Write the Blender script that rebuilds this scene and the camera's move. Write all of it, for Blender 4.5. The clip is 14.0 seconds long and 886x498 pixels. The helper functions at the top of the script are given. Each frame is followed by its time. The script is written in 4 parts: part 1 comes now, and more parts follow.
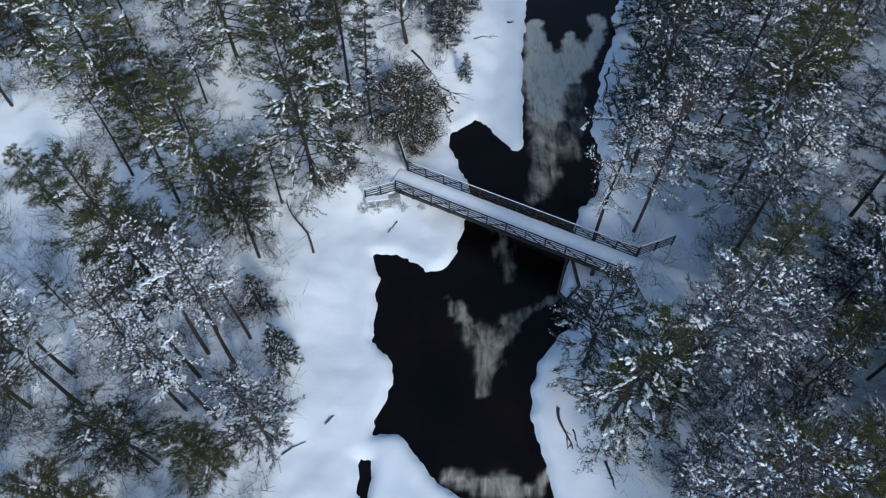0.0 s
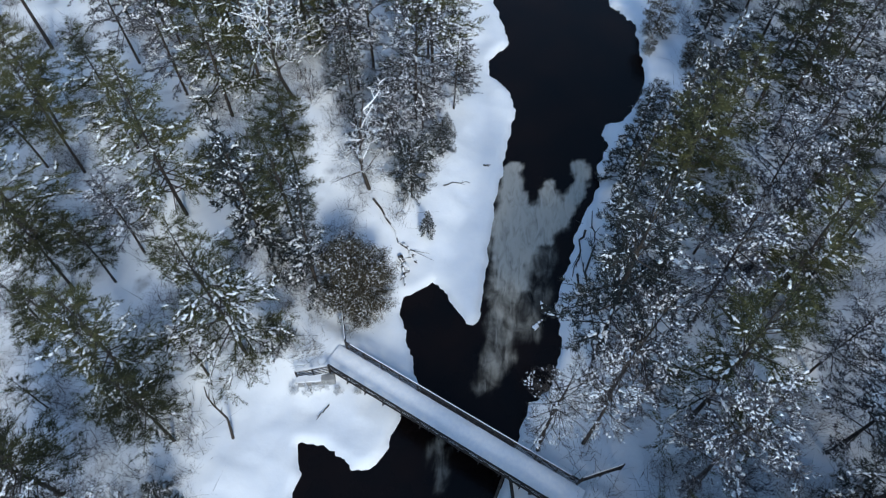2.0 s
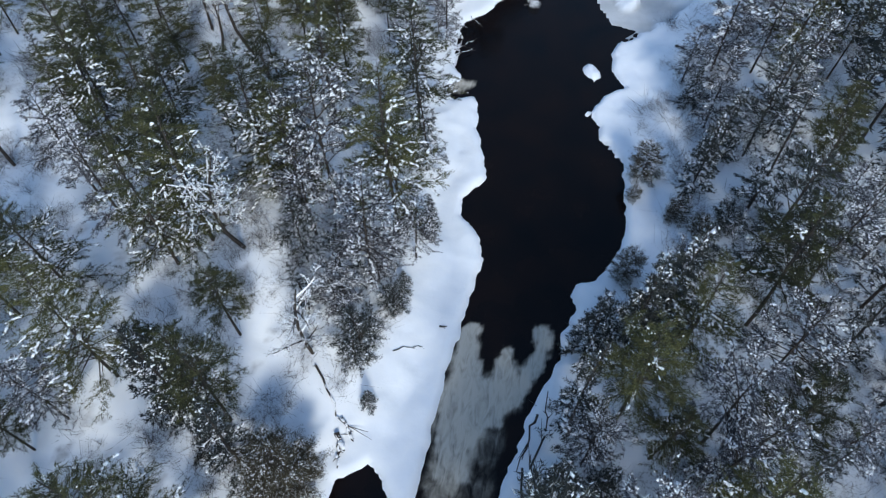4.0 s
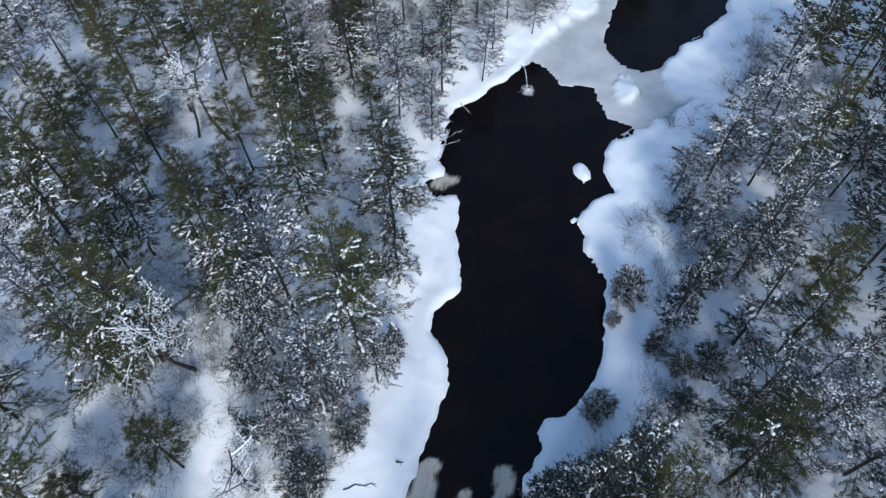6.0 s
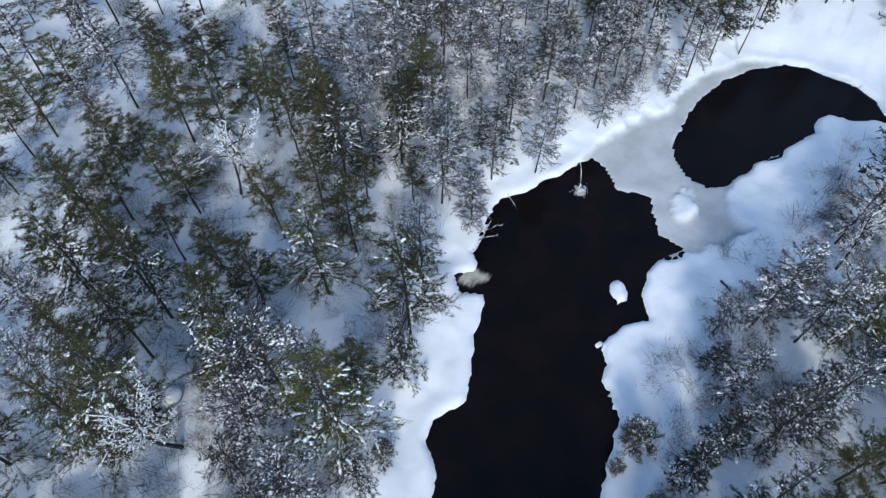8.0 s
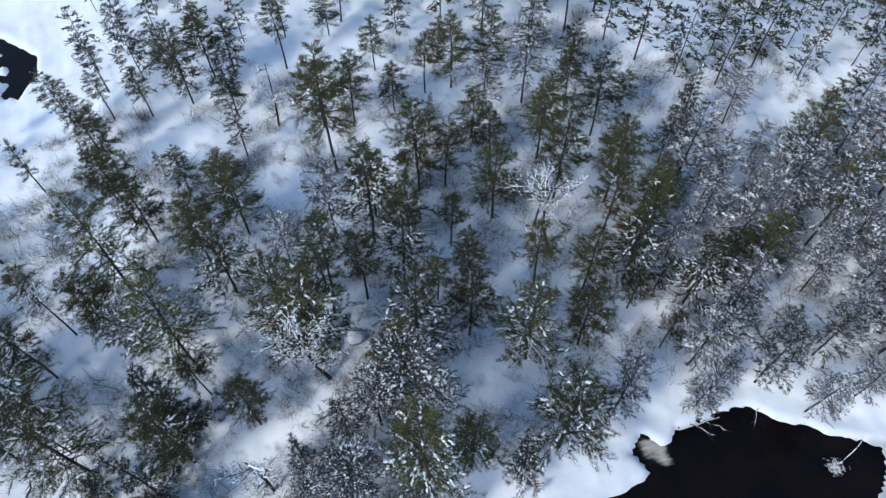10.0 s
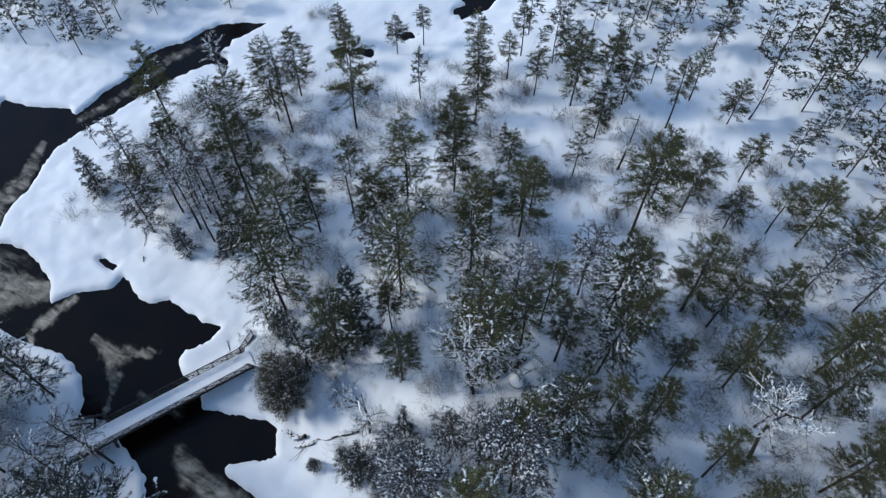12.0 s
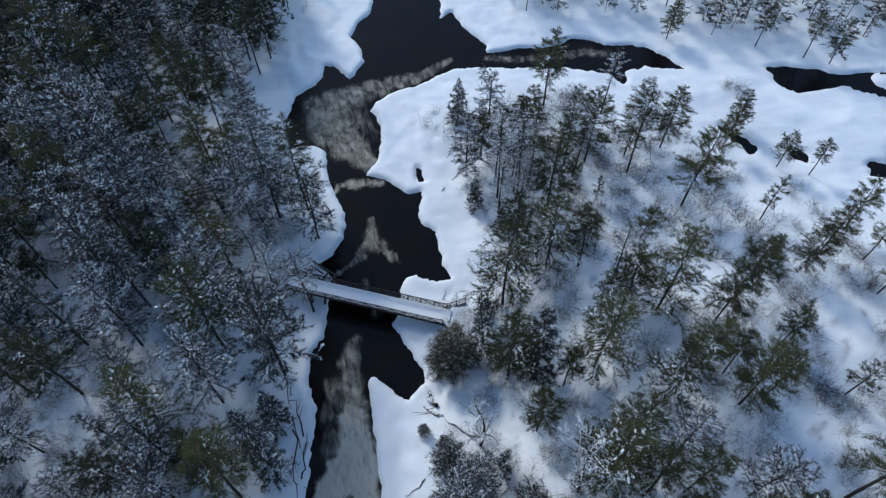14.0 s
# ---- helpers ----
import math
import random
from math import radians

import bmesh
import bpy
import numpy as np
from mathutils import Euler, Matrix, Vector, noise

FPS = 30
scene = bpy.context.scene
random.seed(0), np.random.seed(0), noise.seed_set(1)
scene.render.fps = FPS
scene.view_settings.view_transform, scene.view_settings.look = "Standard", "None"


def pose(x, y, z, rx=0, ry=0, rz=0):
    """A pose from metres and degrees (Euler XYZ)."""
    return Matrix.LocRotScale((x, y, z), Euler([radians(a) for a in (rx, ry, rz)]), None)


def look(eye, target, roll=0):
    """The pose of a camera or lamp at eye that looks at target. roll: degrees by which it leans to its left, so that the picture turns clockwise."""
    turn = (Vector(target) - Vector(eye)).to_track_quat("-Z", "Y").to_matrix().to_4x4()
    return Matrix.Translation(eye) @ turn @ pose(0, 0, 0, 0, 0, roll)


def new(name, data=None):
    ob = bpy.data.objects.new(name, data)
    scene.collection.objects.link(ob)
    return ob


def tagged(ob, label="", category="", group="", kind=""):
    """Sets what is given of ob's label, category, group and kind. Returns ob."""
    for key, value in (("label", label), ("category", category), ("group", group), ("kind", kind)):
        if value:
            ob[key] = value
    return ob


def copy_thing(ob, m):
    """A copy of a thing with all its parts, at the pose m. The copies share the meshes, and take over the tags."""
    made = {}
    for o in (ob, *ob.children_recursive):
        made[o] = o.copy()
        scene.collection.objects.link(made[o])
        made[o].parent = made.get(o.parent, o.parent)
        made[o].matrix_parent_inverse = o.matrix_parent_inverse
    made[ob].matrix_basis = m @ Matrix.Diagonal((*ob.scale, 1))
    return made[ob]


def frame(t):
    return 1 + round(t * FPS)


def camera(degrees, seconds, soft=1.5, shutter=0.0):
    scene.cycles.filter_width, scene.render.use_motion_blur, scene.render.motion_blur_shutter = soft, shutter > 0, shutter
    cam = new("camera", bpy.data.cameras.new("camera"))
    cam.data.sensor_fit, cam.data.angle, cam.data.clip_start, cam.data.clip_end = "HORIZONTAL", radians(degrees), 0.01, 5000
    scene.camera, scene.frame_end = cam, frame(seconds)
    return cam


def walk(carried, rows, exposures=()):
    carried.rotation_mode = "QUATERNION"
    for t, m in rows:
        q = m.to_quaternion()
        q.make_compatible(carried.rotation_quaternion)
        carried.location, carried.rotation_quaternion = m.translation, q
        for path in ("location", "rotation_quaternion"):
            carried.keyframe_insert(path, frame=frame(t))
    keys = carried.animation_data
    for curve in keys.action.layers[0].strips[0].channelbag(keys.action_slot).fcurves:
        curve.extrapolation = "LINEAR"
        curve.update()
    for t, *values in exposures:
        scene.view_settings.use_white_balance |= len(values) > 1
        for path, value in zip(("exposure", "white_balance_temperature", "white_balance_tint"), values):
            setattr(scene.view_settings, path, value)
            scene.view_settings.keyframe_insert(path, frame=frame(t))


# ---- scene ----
# ---- camera: seconds, x, y, z, yaw, pitch, roll ----
cam = camera(65.9, 14.0, soft=1.2)
ROWS = [
    (0, 6.79, 14.00, 42.55, 0.49, -57.20, -0.18),
    (0.5, 8.36, 17.42, 42.76, 1.16, -57.21, -0.15),
    (1, 9.88, 20.74, 43.81, 1.18, -57.08, -0.18),
    (1.5, 11.30, 24.22, 45.11, 2.04, -57.02, -0.02),
    (2, 12.62, 27.60, 46.30, 5.54, -56.97, 0.04),
    (2.5, 13.85, 31.15, 47.50, 6.39, -56.93, 0.25),
    (3, 14.96, 34.64, 48.62, 6.29, -56.96, 0.34),
    (3.5, 16.27, 38.10, 49.87, 8.42, -56.91, -0.11),
    (6, 19.52, 52.20, 54.24, 13.45, -56.85, 0.07),
    (6.5, 20.02, 54.77, 55.01, 14.00, -56.87, -0.01),
    (7, 20.43, 57.33, 55.81, 14.02, -56.87, 0.03),
    (9.5, 21.84, 69.19, 61.14, 61.67, -57.08, -0.85),
    (10, 21.47, 71.27, 61.87, 73.45, -56.96, -0.80),
    (10.5, 20.79, 72.75, 62.74, 84.37, -56.87, 0.18),
    (11, 20.00, 74.39, 63.42, 95.94, -56.77, 0.68),
    (11.5, 18.90, 76.06, 64.32, 108.04, -56.85, 0.46),
    (12, 17.59, 77.73, 65.19, 120.58, -56.86, 0.04),
    (12.5, 16.20, 78.85, 66.14, 132.74, -56.90, 0.05),
    (13, 14.65, 79.74, 66.98, 144.87, -56.92, -0.23),
    (13.5, 13.03, 80.40, 68.04, 157.94, -56.89, -0.44),
    (14, 10.93, 80.75, 69.19, 167.86, -56.87, -0.83),
]
walk(cam, [(t, pose(x, y, z, 90 + pitch, 0, yaw) @ pose(0, 0, 0, 0, 0, roll)) for t, x, y, z, yaw, pitch, roll in ROWS],
     [(0.0, 0.4, 6150, 4), (2.5, 0.64, 6180, 4), (6.5, 0.76, 6300, 6), (10.0, 0.7, 6300, 6), (12.5, 0.42, 6270, 6), (14.0, 0.38, 6150, 5)])

# ---- daylight ----
SUN_AZ, SUN_EL = radians(-66), radians(37)  # the sun's bearing from +x towards +y, and its height
world = bpy.data.worlds.new("winter_sky")
scene.world = world
world.use_nodes = True
sky = world.node_tree.nodes.new("ShaderNodeTexSky")
sky.sky_type, sky.sun_disc = "NISHITA", False
sky.sun_elevation, sky.sun_rotation = SUN_EL, radians(90) - SUN_AZ
sky.air_density, sky.dust_density, sky.ozone_density = 1.0, 0.3, 1.5
background = world.node_tree.nodes["Background"]
background.inputs["Strength"].default_value = 0.15
world.node_tree.links.new(sky.outputs[0], background.inputs["Color"])
sun_data = bpy.data.lights.new("sun", "SUN")
sun_data.energy, sun_data.angle, sun_data.color = 1.65, radians(11), (1.0, 0.95, 0.88)
sun_lamp = new("sun", sun_data)
sun_lamp.matrix_world = look(
    (60 * math.cos(SUN_AZ), 60 * math.sin(SUN_AZ), 60 * math.tan(SUN_EL)), (0, 0, 0))


# ---- materials ----
def material(name, colours, rough=0.8, scale=3.0, detail=6.0, bump=0.0, bump_scale=20.0, per_object=0.0, per_island=0.0, spec=0.3, metal=0.0, frost=0.0):
    """Noise between two or three colours, a finer bump, and chance differences between things or islands."""
    m = bpy.data.materials.new(name)
    m.use_nodes = True
    n, l = m.node_tree.nodes, m.node_tree.links
    b = n["Principled BSDF"]
    b.inputs["Roughness"].default_value = rough
    b.inputs["Specular IOR Level"].default_value = spec
    b.inputs["Metallic"].default_value = metal
    place = n.new("ShaderNodeTexCoord").outputs["Object"]
    tex = n.new("ShaderNodeTexNoise")
    tex.inputs["Scale"].default_value, tex.inputs["Detail"].default_value = scale, detail
    l.new(place, tex.inputs["Vector"])
    ramp = n.new("ShaderNodeValToRGB")
    ramp.color_ramp.elements[0].position, ramp.color_ramp.elements[1].position = 0.3, 0.7
    ramp.color_ramp.elements[0].color = (*colours[0], 1)
    ramp.color_ramp.elements[1].color = (*colours[-1], 1)
    if len(colours) > 2:
        ramp.color_ramp.elements.new(0.5).color = (*colours[1], 1)
    fac = tex.outputs["Fac"]
    for amount, node, out in ((per_object, "ShaderNodeObjectInfo", "Random"), (per_island, "ShaderNodeNewGeometry", "Random Per Island")):
        if amount:
            shift = n.new("ShaderNodeMath")
            shift.operation = "MULTIPLY_ADD"
            l.new(n.new(node).outputs[out], shift.inputs[0])
            shift.inputs[1].default_value = amount
            l.new(fac, shift.inputs[2])
            less = n.new("ShaderNodeMath")
            less.operation = "SUBTRACT"
            l.new(shift.outputs[0], less.inputs[0])
            less.inputs[1].default_value = amount / 2
            fac = less.outputs[0]
    l.new(fac, ramp.inputs["Fac"])
    l.new(ramp.outputs["Color"], b.inputs["Base Color"])
    if frost:  # that share of the small pieces is coated with frost
        test = n.new("ShaderNodeMapRange")
        test.inputs[1].default_value, test.inputs[2].default_value = 1 - 1.6 * frost, 1.0
        l.new(n.new("ShaderNodeNewGeometry").outputs["Random Per Island"], test.inputs[0])
        coat = n.new("ShaderNodeMix")
        coat.data_type = "RGBA"
        l.new(test.outputs[0], coat.inputs[0])
        l.new(ramp.outputs["Color"], coat.inputs[6])
        coat.inputs[7].default_value = (0.62, 0.64, 0.66, 1)
        l.new(coat.outputs[2], b.inputs["Base Color"])
    if bump:
        fine = n.new("ShaderNodeTexNoise")
        fine.inputs["Scale"].default_value, fine.inputs["Detail"].default_value = bump_scale, 8.0
        l.new(place, fine.inputs["Vector"])
        bm_node = n.new("ShaderNodeBump")
        bm_node.inputs["Strength"].default_value, bm_node.inputs["Distance"].default_value = bump, 0.05
        l.new(fine.outputs["Fac"], bm_node.inputs["Height"])
        l.new(bm_node.outputs["Normal"], b.inputs["Normal"])
    return m


def attribute(m, name):
    node = m.node_tree.nodes.new("ShaderNodeAttribute")
    node.attribute_name = name
    return node.outputs["Fac"]


def blend(m, fac, colour, colour2=None, scale=1.0, bend=0.0):
    """Lay a second colour over the base colour of m where fac is 1."""
    n, l = m.node_tree.nodes, m.node_tree.links
    b = n["Principled BSDF"]
    mix = n.new("ShaderNodeMix")
    mix.data_type = "RGBA"
    l.new(fac, mix.inputs[0])
    l.new(b.inputs["Base Color"].links[0].from_socket, mix.inputs[6])
    if colour2:
        tex = n.new("ShaderNodeTexNoise")
        tex.inputs["Scale"].default_value, tex.inputs["Detail"].default_value, tex.inputs["Distortion"].default_value = scale, 7.0, bend
        l.new(n.new("ShaderNodeTexCoord").outputs["Object"], tex.inputs["Vector"])
        ramp = n.new("ShaderNodeValToRGB")
        ramp.color_ramp.elements[0].position, ramp.color_ramp.elements[1].position = 0.35, 0.65
        ramp.color_ramp.elements[0].color, ramp.color_ramp.elements[1].color = (*colour, 1), (*colour2, 1)
        l.new(tex.outputs["Fac"], ramp.inputs["Fac"])
        l.new(ramp.outputs["Color"], mix.inputs[7])
    else:
        mix.inputs[7].default_value = (*colour, 1)
    l.new(mix.outputs[2], b.inputs["Base Color"])


SNOW = material("ground_snow", [(0.74, 0.77, 0.82), (0.86, 0.87, 0.88)], 0.75, 0.35, 8, 0.7, 1.5, spec=0.25)
blend(SNOW, attribute(SNOW, "ice"), (0.40, 0.41, 0.42), (0.52, 0.53, 0.54), 0.4)
blend(SNOW, attribute(SNOW, "litter"), (0.10, 0.085, 0.075), (0.45, 0.45, 0.46), 2.5)
LOOSE_SNOW = material("branch_snow", [(0.78, 0.80, 0.84), (0.88, 0.88, 0.88)], 0.8, 4.0)
WATER = material("river_water", [(0.0025, 0.0025, 0.003), (0.008, 0.0045, 0.0035)], 0.16, 0.25, 5, 0.25, 3.0, spec=0.14)


def ragged(m, fac, scale, stretch, gain, bend=1.5):
    """Break up a mask with drawn-out, swirling noise."""
    n, l = m.node_tree.nodes, m.node_tree.links
    squash = n.new("ShaderNodeMapping")
    squash.inputs["Scale"].default_value = stretch
    l.new(n.new("ShaderNodeTexCoord").outputs["Object"], squash.inputs["Vector"])
    tex = n.new("ShaderNodeTexNoise")
    tex.inputs["Scale"].default_value, tex.inputs["Detail"].default_value, tex.inputs["Distortion"].default_value = scale, 8.0, bend
    l.new(squash.outputs[0], tex.inputs["Vector"])
    add = n.new("ShaderNodeMath")
    add.operation = "MULTIPLY_ADD"
    l.new(tex.outputs["Fac"], add.inputs[0])
    add.inputs[1].default_value = gain
    l.new(fac, add.inputs[2])
    ease = n.new("ShaderNodeMapRange")
    ease.interpolation_type = "SMOOTHSTEP"
    ease.inputs[1].default_value, ease.inputs[2].default_value = 0.05 + gain * 0.5, 0.95 + gain * 0.5
    l.new(add.outputs[0], ease.inputs[0])
    gate = n.new("ShaderNodeMapRange")
    gate.interpolation_type = "SMOOTHSTEP"
    gate.inputs[1].default_value, gate.inputs[2].default_value = 0.02, 0.5
    l.new(fac, gate.inputs[0])
    both = n.new("ShaderNodeMath")
    both.operation = "MULTIPLY"
    l.new(ease.outputs[0], both.inputs[0])
    l.new(gate.outputs[0], both.inputs[1])
    return both.outputs[0]


blend(WATER, ragged(WATER, attribute(WATER, "foam"), 0.8, (1.5, 0.5, 1), 1.7, 0.8), (0.085, 0.077, 0.062), (0.36, 0.335, 0.28), 0.7, 0.6)
blend(WATER, ragged(WATER, attribute(WATER, "crest"), 1.4, (1.6, 0.45, 1), 1.6, 1.0), (0.46, 0.43, 0.37))
BARK = material("dark_bark", [(0.024, 0.020, 0.018), (0.062, 0.050, 0.042)], 0.9, 6.0, 8, 0.6, 40, 0.3)
TWIG = material("grey_twigs", [(0.045, 0.038, 0.035), (0.12, 0.105, 0.10)], 0.9, 3.0, 4, per_object=0.4)
PINE = material("pine_needles", [(0.021, 0.024, 0.014), (0.048, 0.051, 0.024), (0.100, 0.099, 0.042)], 0.8, 1.2, 3, per_object=0.45, per_island=0.5, spec=0.15)
RIMED = material("rimed_twigs", [(0.028, 0.027, 0.031), (0.066, 0.064, 0.074), (0.115, 0.115, 0.130)], 0.8, 1.2, 3, per_object=0.35, per_island=0.6, frost=0.12)
SPRUCE = material("spruce_needles", [(0.018, 0.022, 0.021), (0.046, 0.051, 0.046)], 0.75, 1.2, 3, per_object=0.35, per_island=0.5, frost=0.06)
FROST = material("frosted_needles", [(0.10, 0.11, 0.10), (0.36, 0.38, 0.40)], 0.8, 1.5, 3, per_object=0.2, per_island=0.6)
CEDAR = material("cedar_foliage", [(0.035, 0.030, 0.018), (0.095, 0.080, 0.05)], 0.7, 1.2, 3, per_island=0.6, frost=0.05)
TIMBER = material("weathered_timber", [(0.016, 0.015, 0.016), (0.05, 0.044, 0.042)], 0.85, 4.0, 8, 0.4, 30, 0.2)
STEEL = material("dark_steel", [(0.02, 0.02, 0.022), (0.05, 0.045, 0.042)], 0.55, 5.0, 6, spec=0.5)
CONCRETE = material("old_concrete", [(0.22, 0.22, 0.22), (0.34, 0.34, 0.33)], 0.9, 2.0, 8, 0.4, 25)
DEADWOOD = material("dead_wood", [(0.03, 0.026, 0.024), (0.08, 0.07, 0.062)], 0.9, 5.0, 6, per_object=0.3)


# ---- mesh helpers ----
def mesh_of(name, verts, faces, mat, smooth=False):
    """A mesh from arrays; faces of one vertex count, or a list of such arrays."""
    me = bpy.data.meshes.new(name)
    blocks = [np.asarray(f, np.int32) for f in (faces if isinstance(faces, list) else [faces]) if len(f)]
    verts = np.asarray(verts, np.float32)
    me.vertices.add(len(verts))
    me.vertices.foreach_set("co", verts.ravel())
    loops = np.concatenate([b.ravel() for b in blocks])
    sizes = np.concatenate([np.full(len(b), b.shape[1], np.int32) for b in blocks])
    me.loops.add(len(loops))
    me.loops.foreach_set("vertex_index", loops)
    me.polygons.add(len(sizes))
    me.polygons.foreach_set("loop_start", np.r_[0, np.cumsum(sizes)[:-1]].astype(np.int32))
    me.polygons.foreach_set("loop_total", sizes)
    me.polygons.foreach_set("use_smooth", np.full(len(sizes), smooth))
    me.update(calc_edges=True)
    me.validate()
    me.materials.append(mat)
    return me


def part(name, me, parent, label=""):
    ob = new(name, me)
    ob.parent = parent
    return tagged(ob, label)


# ---- the river's outline: plan in metres, a closed outline for each reach ----
LOWER_REACH = [(6.4, 24.6), (5.1, 26.2), (3.9, 27.6), (2.2, 27.5), (2.7, 29.0), (3.5, 31.0), (3.1, 32.8), (1.8, 33.9), (2.1, 36.0), (1.9, 37.2), (2.1, 38.7), (1.5, 40.8), (3.2, 40.8), (5.4, 39.4), (6.6, 39.3), (7.6, 41.0),
               (8.3, 44.0), (9.4, 45.2), (8.3, 48.2), (7.3, 51.0), (6.9, 52.7), (8.0, 53.1), (9.3, 54.3), (10.2, 53.4), (12.1, 50.9), (12.8, 50.7), (13.4, 52.4),
               (18.8, 52.6), (19.3, 49.9), (18.4, 46.4), (17.0, 45.2), (16.2, 42.6), (15.9, 40.8), (14.7, 37.9), (15.4, 36.7), (16.2, 35.4), (14.5, 34.5), (13.0, 32.6), (12.3, 30.6), (12.2, 28.5), (12.7, 26.2), (13.3, 23.6), (9.5, 22.6)]
RAPIDS = [(13.2, 52.0), (13.7, 54.0), (13.4, 56.4), (14.3, 59.4), (13.7, 62.4), (14.8, 65.4), (15.1, 67.9), (14.7, 71.5), (15.0, 73.6), (14.6, 75.8), (12.3, 78.1), (12.8, 80.8), (14.0, 82.6), (13.3, 85.4), (12.3, 88.7), (11.7, 92.4),
          (11.1, 93.3), (9.1, 93.2), (8.3, 94.0), (10.0, 95.3), (8.6, 97.4), (8.9, 100.2), (8.3, 103.6), (10.8, 107.3), (13.0, 110.4), (14.5, 112.6), (15.3, 113.9), (17.0, 113.3), (19.0, 110.9), (22.4, 111.4), (23.5, 109.2), (24.5, 106.9), (27.0, 106.6),
          (25.4, 104.4), (24.8, 102.3), (24.9, 99.3), (25.9, 97.4), (24.4, 95.9), (23.3, 94.4), (23.1, 92.4), (24.1, 91.2), (24.0, 89.4), (26.3, 86.5)]
RAPIDS_EAST = [(26.3, 86.5), (26.8, 84.0), (26.8, 79.8), (26.4, 76.2), (24.9, 73.2), (23.1, 72.7), (22.8, 71.2), (23.3, 69.8), (22.2, 67.6), (22.4, 65.4), (21.3, 62.7), (20.3, 60.2), (19.9, 57.4), (19.0, 54.8), (18.7, 52.0), (13.2, 52.0), (13.7, 62.4), (15.0, 73.6), (12.9, 80.8), (14.0, 82.6)]
UPPER_POOL = [(28.1, 115.8), (25.7, 116.1), (23.9, 118.1), (23.1, 120.3), (23.5, 124.5), (24.4, 128.6), (26.2, 132.6), (28.6, 135.6), (31.6, 137.8), (34.5, 139.0), (37.6, 138.2), (40.4, 138.0), (42.8, 136.4), (44.2, 133.8), (41.4, 132.8), (38.0, 132.3), (36.7, 130.0), (37.0, 128.4), (34.8, 125.3), (31.7, 121.0), (30.6, 118.8), (29.5, 116.6)]
SOUTH_REACH = [(6.4, 24.6), (8.9, 23.5), (8.4, 22.6), (6.8, 21.0), (5.8, 17.8), (5.4, 14.8), (6.2, 11.8), (5.2, 10.4), (2.0, 8.8), (-1.3, 8.5), (-4.1, 7.3), (-6.8, 6.5), (-9.4, 6.6), (-12.4, 4.6), (-12.9, 2.6), (-10.5, -2.2), (-9.6, -6.0), (-7.4, -4.8), (-8.5, -9.0), (-6.0, -20.0), (-3.0, -34.0), (6.0, -34.0),
               (2.6, -22.0), (1.6, -11.8), (2.8, -8.6), (4.8, -7.0), (6.4, -4.0), (5.3, -1.1), (5.4, 2.0), (8.0, 5.4), (10.0, 1.8), (11.2, 1.5), (11.6, 3.4), (12.9, 5.1), (15.9, 6.7), (16.8, 8.8), (18.0, 11.8), (17.7, 16.4), (15.8, 16.0), (13.9, 16.8), (13.1, 18.4), (13.4, 21.5), (13.3, 23.6)]
CREEK = [(-9.4, 6.6), (-12.5, 7.4), (-17.6, 8.9), (-22.4, 9.8), (-26.6, 11.4), (-28.9, 12.2), (-30.2, 15.6), (-31.0, 12.4), (-34.5, 12.2), (-39.7, 14.2), (-36.2, 8.5), (-31.0, 7.2), (-29.5, 6.2), (-26.0, 4.2), (-22.7, 5.2), (-15.6, 4.6), (-12.4, 4.3)]
CREEK_BEND = [(-51.2, 16.4), (-54.8, 17.1), (-59.0, 19.7), (-60.4, 22.7), (-55.9, 22.7), (-53.3, 22.2), (-51.5, 19.7)]
CREEK_FAR = [(-57.5, 20.4), (-60.8, 20.1), (-65.1, 21.1), (-69.6, 22.1), (-72.0, 21.7), (-75.7, 22.4), (-75.2, 25.5), (-76.4, 27.8), (-80.8, 31.2), (-79.9, 32.2), (-73.5, 29.3), (-69.9, 31.7), (-66.5, 29.8), (-66.1, 27.1), (-61.4, 23.4)]
CREEK_ARM = [(-64.1, 30.6), (-70.3, 31.3), (-67.2, 35.9), (-62.6, 40.4), (-58.2, 40.0), (-55.1, 38.0), (-55.8, 36.1), (-58.3, 36.9)]
MELT_POOLS = [[(-39.7, 25.6), (-41.2, 26.8), (-42.6, 30.3), (-41.7, 31.1), (-40.2, 28.4)], [(-46.2, 31.2), (-48.6, 33.0), (-48.7, 34.4), (-46.7, 33.2)]]
MELT_HOLE = [(1.5, 25.9), (2.1, 25.8), (2.2, 24.5), (1.9, 23.6), (1.5, 24.4)]
REACHES = [LOWER_REACH, RAPIDS, RAPIDS_EAST, UPPER_POOL, SOUTH_REACH, CREEK, CREEK_BEND, CREEK_FAR, CREEK_ARM, *MELT_POOLS, MELT_HOLE]
ICE = [(14.6, 113.4), (15.3, 116.6), (17.6, 120.0), (18.8, 122.8), (21.0, 124.0), (21.7, 127.8), (23.4, 132.1), (27.4, 136.9), (31.1, 138.2), (37.1, 138.6), (40.4, 138.2), (41.5, 134.4), (40.0, 132.4), (37.4, 132.4), (36.0, 130.3), (36.4, 128.9), (32.6, 121.9), (30.4, 117.7), (29.9, 114.5), (30.7, 112.6), (31.7, 111.2), (33.2, 110.8), (31.8, 109.6), (31.1, 108.2), (29.6, 107.8), (28.9, 106.5), (26.8, 106.0), (22.0, 106.0), (17.0, 109.0)]
ISLETS = [(22.6, 99.3, 1.1), (23.3, 98.6, 0.95), (22.8, 92.9, 0.45), (-66.0, 23.0, 1.5), (-69.6, 25.0, 1.6), (-67.0, 32.0, 1.5), (-64.4, 34.4, 1.5), (-60.8, 36.0, 1.0)]


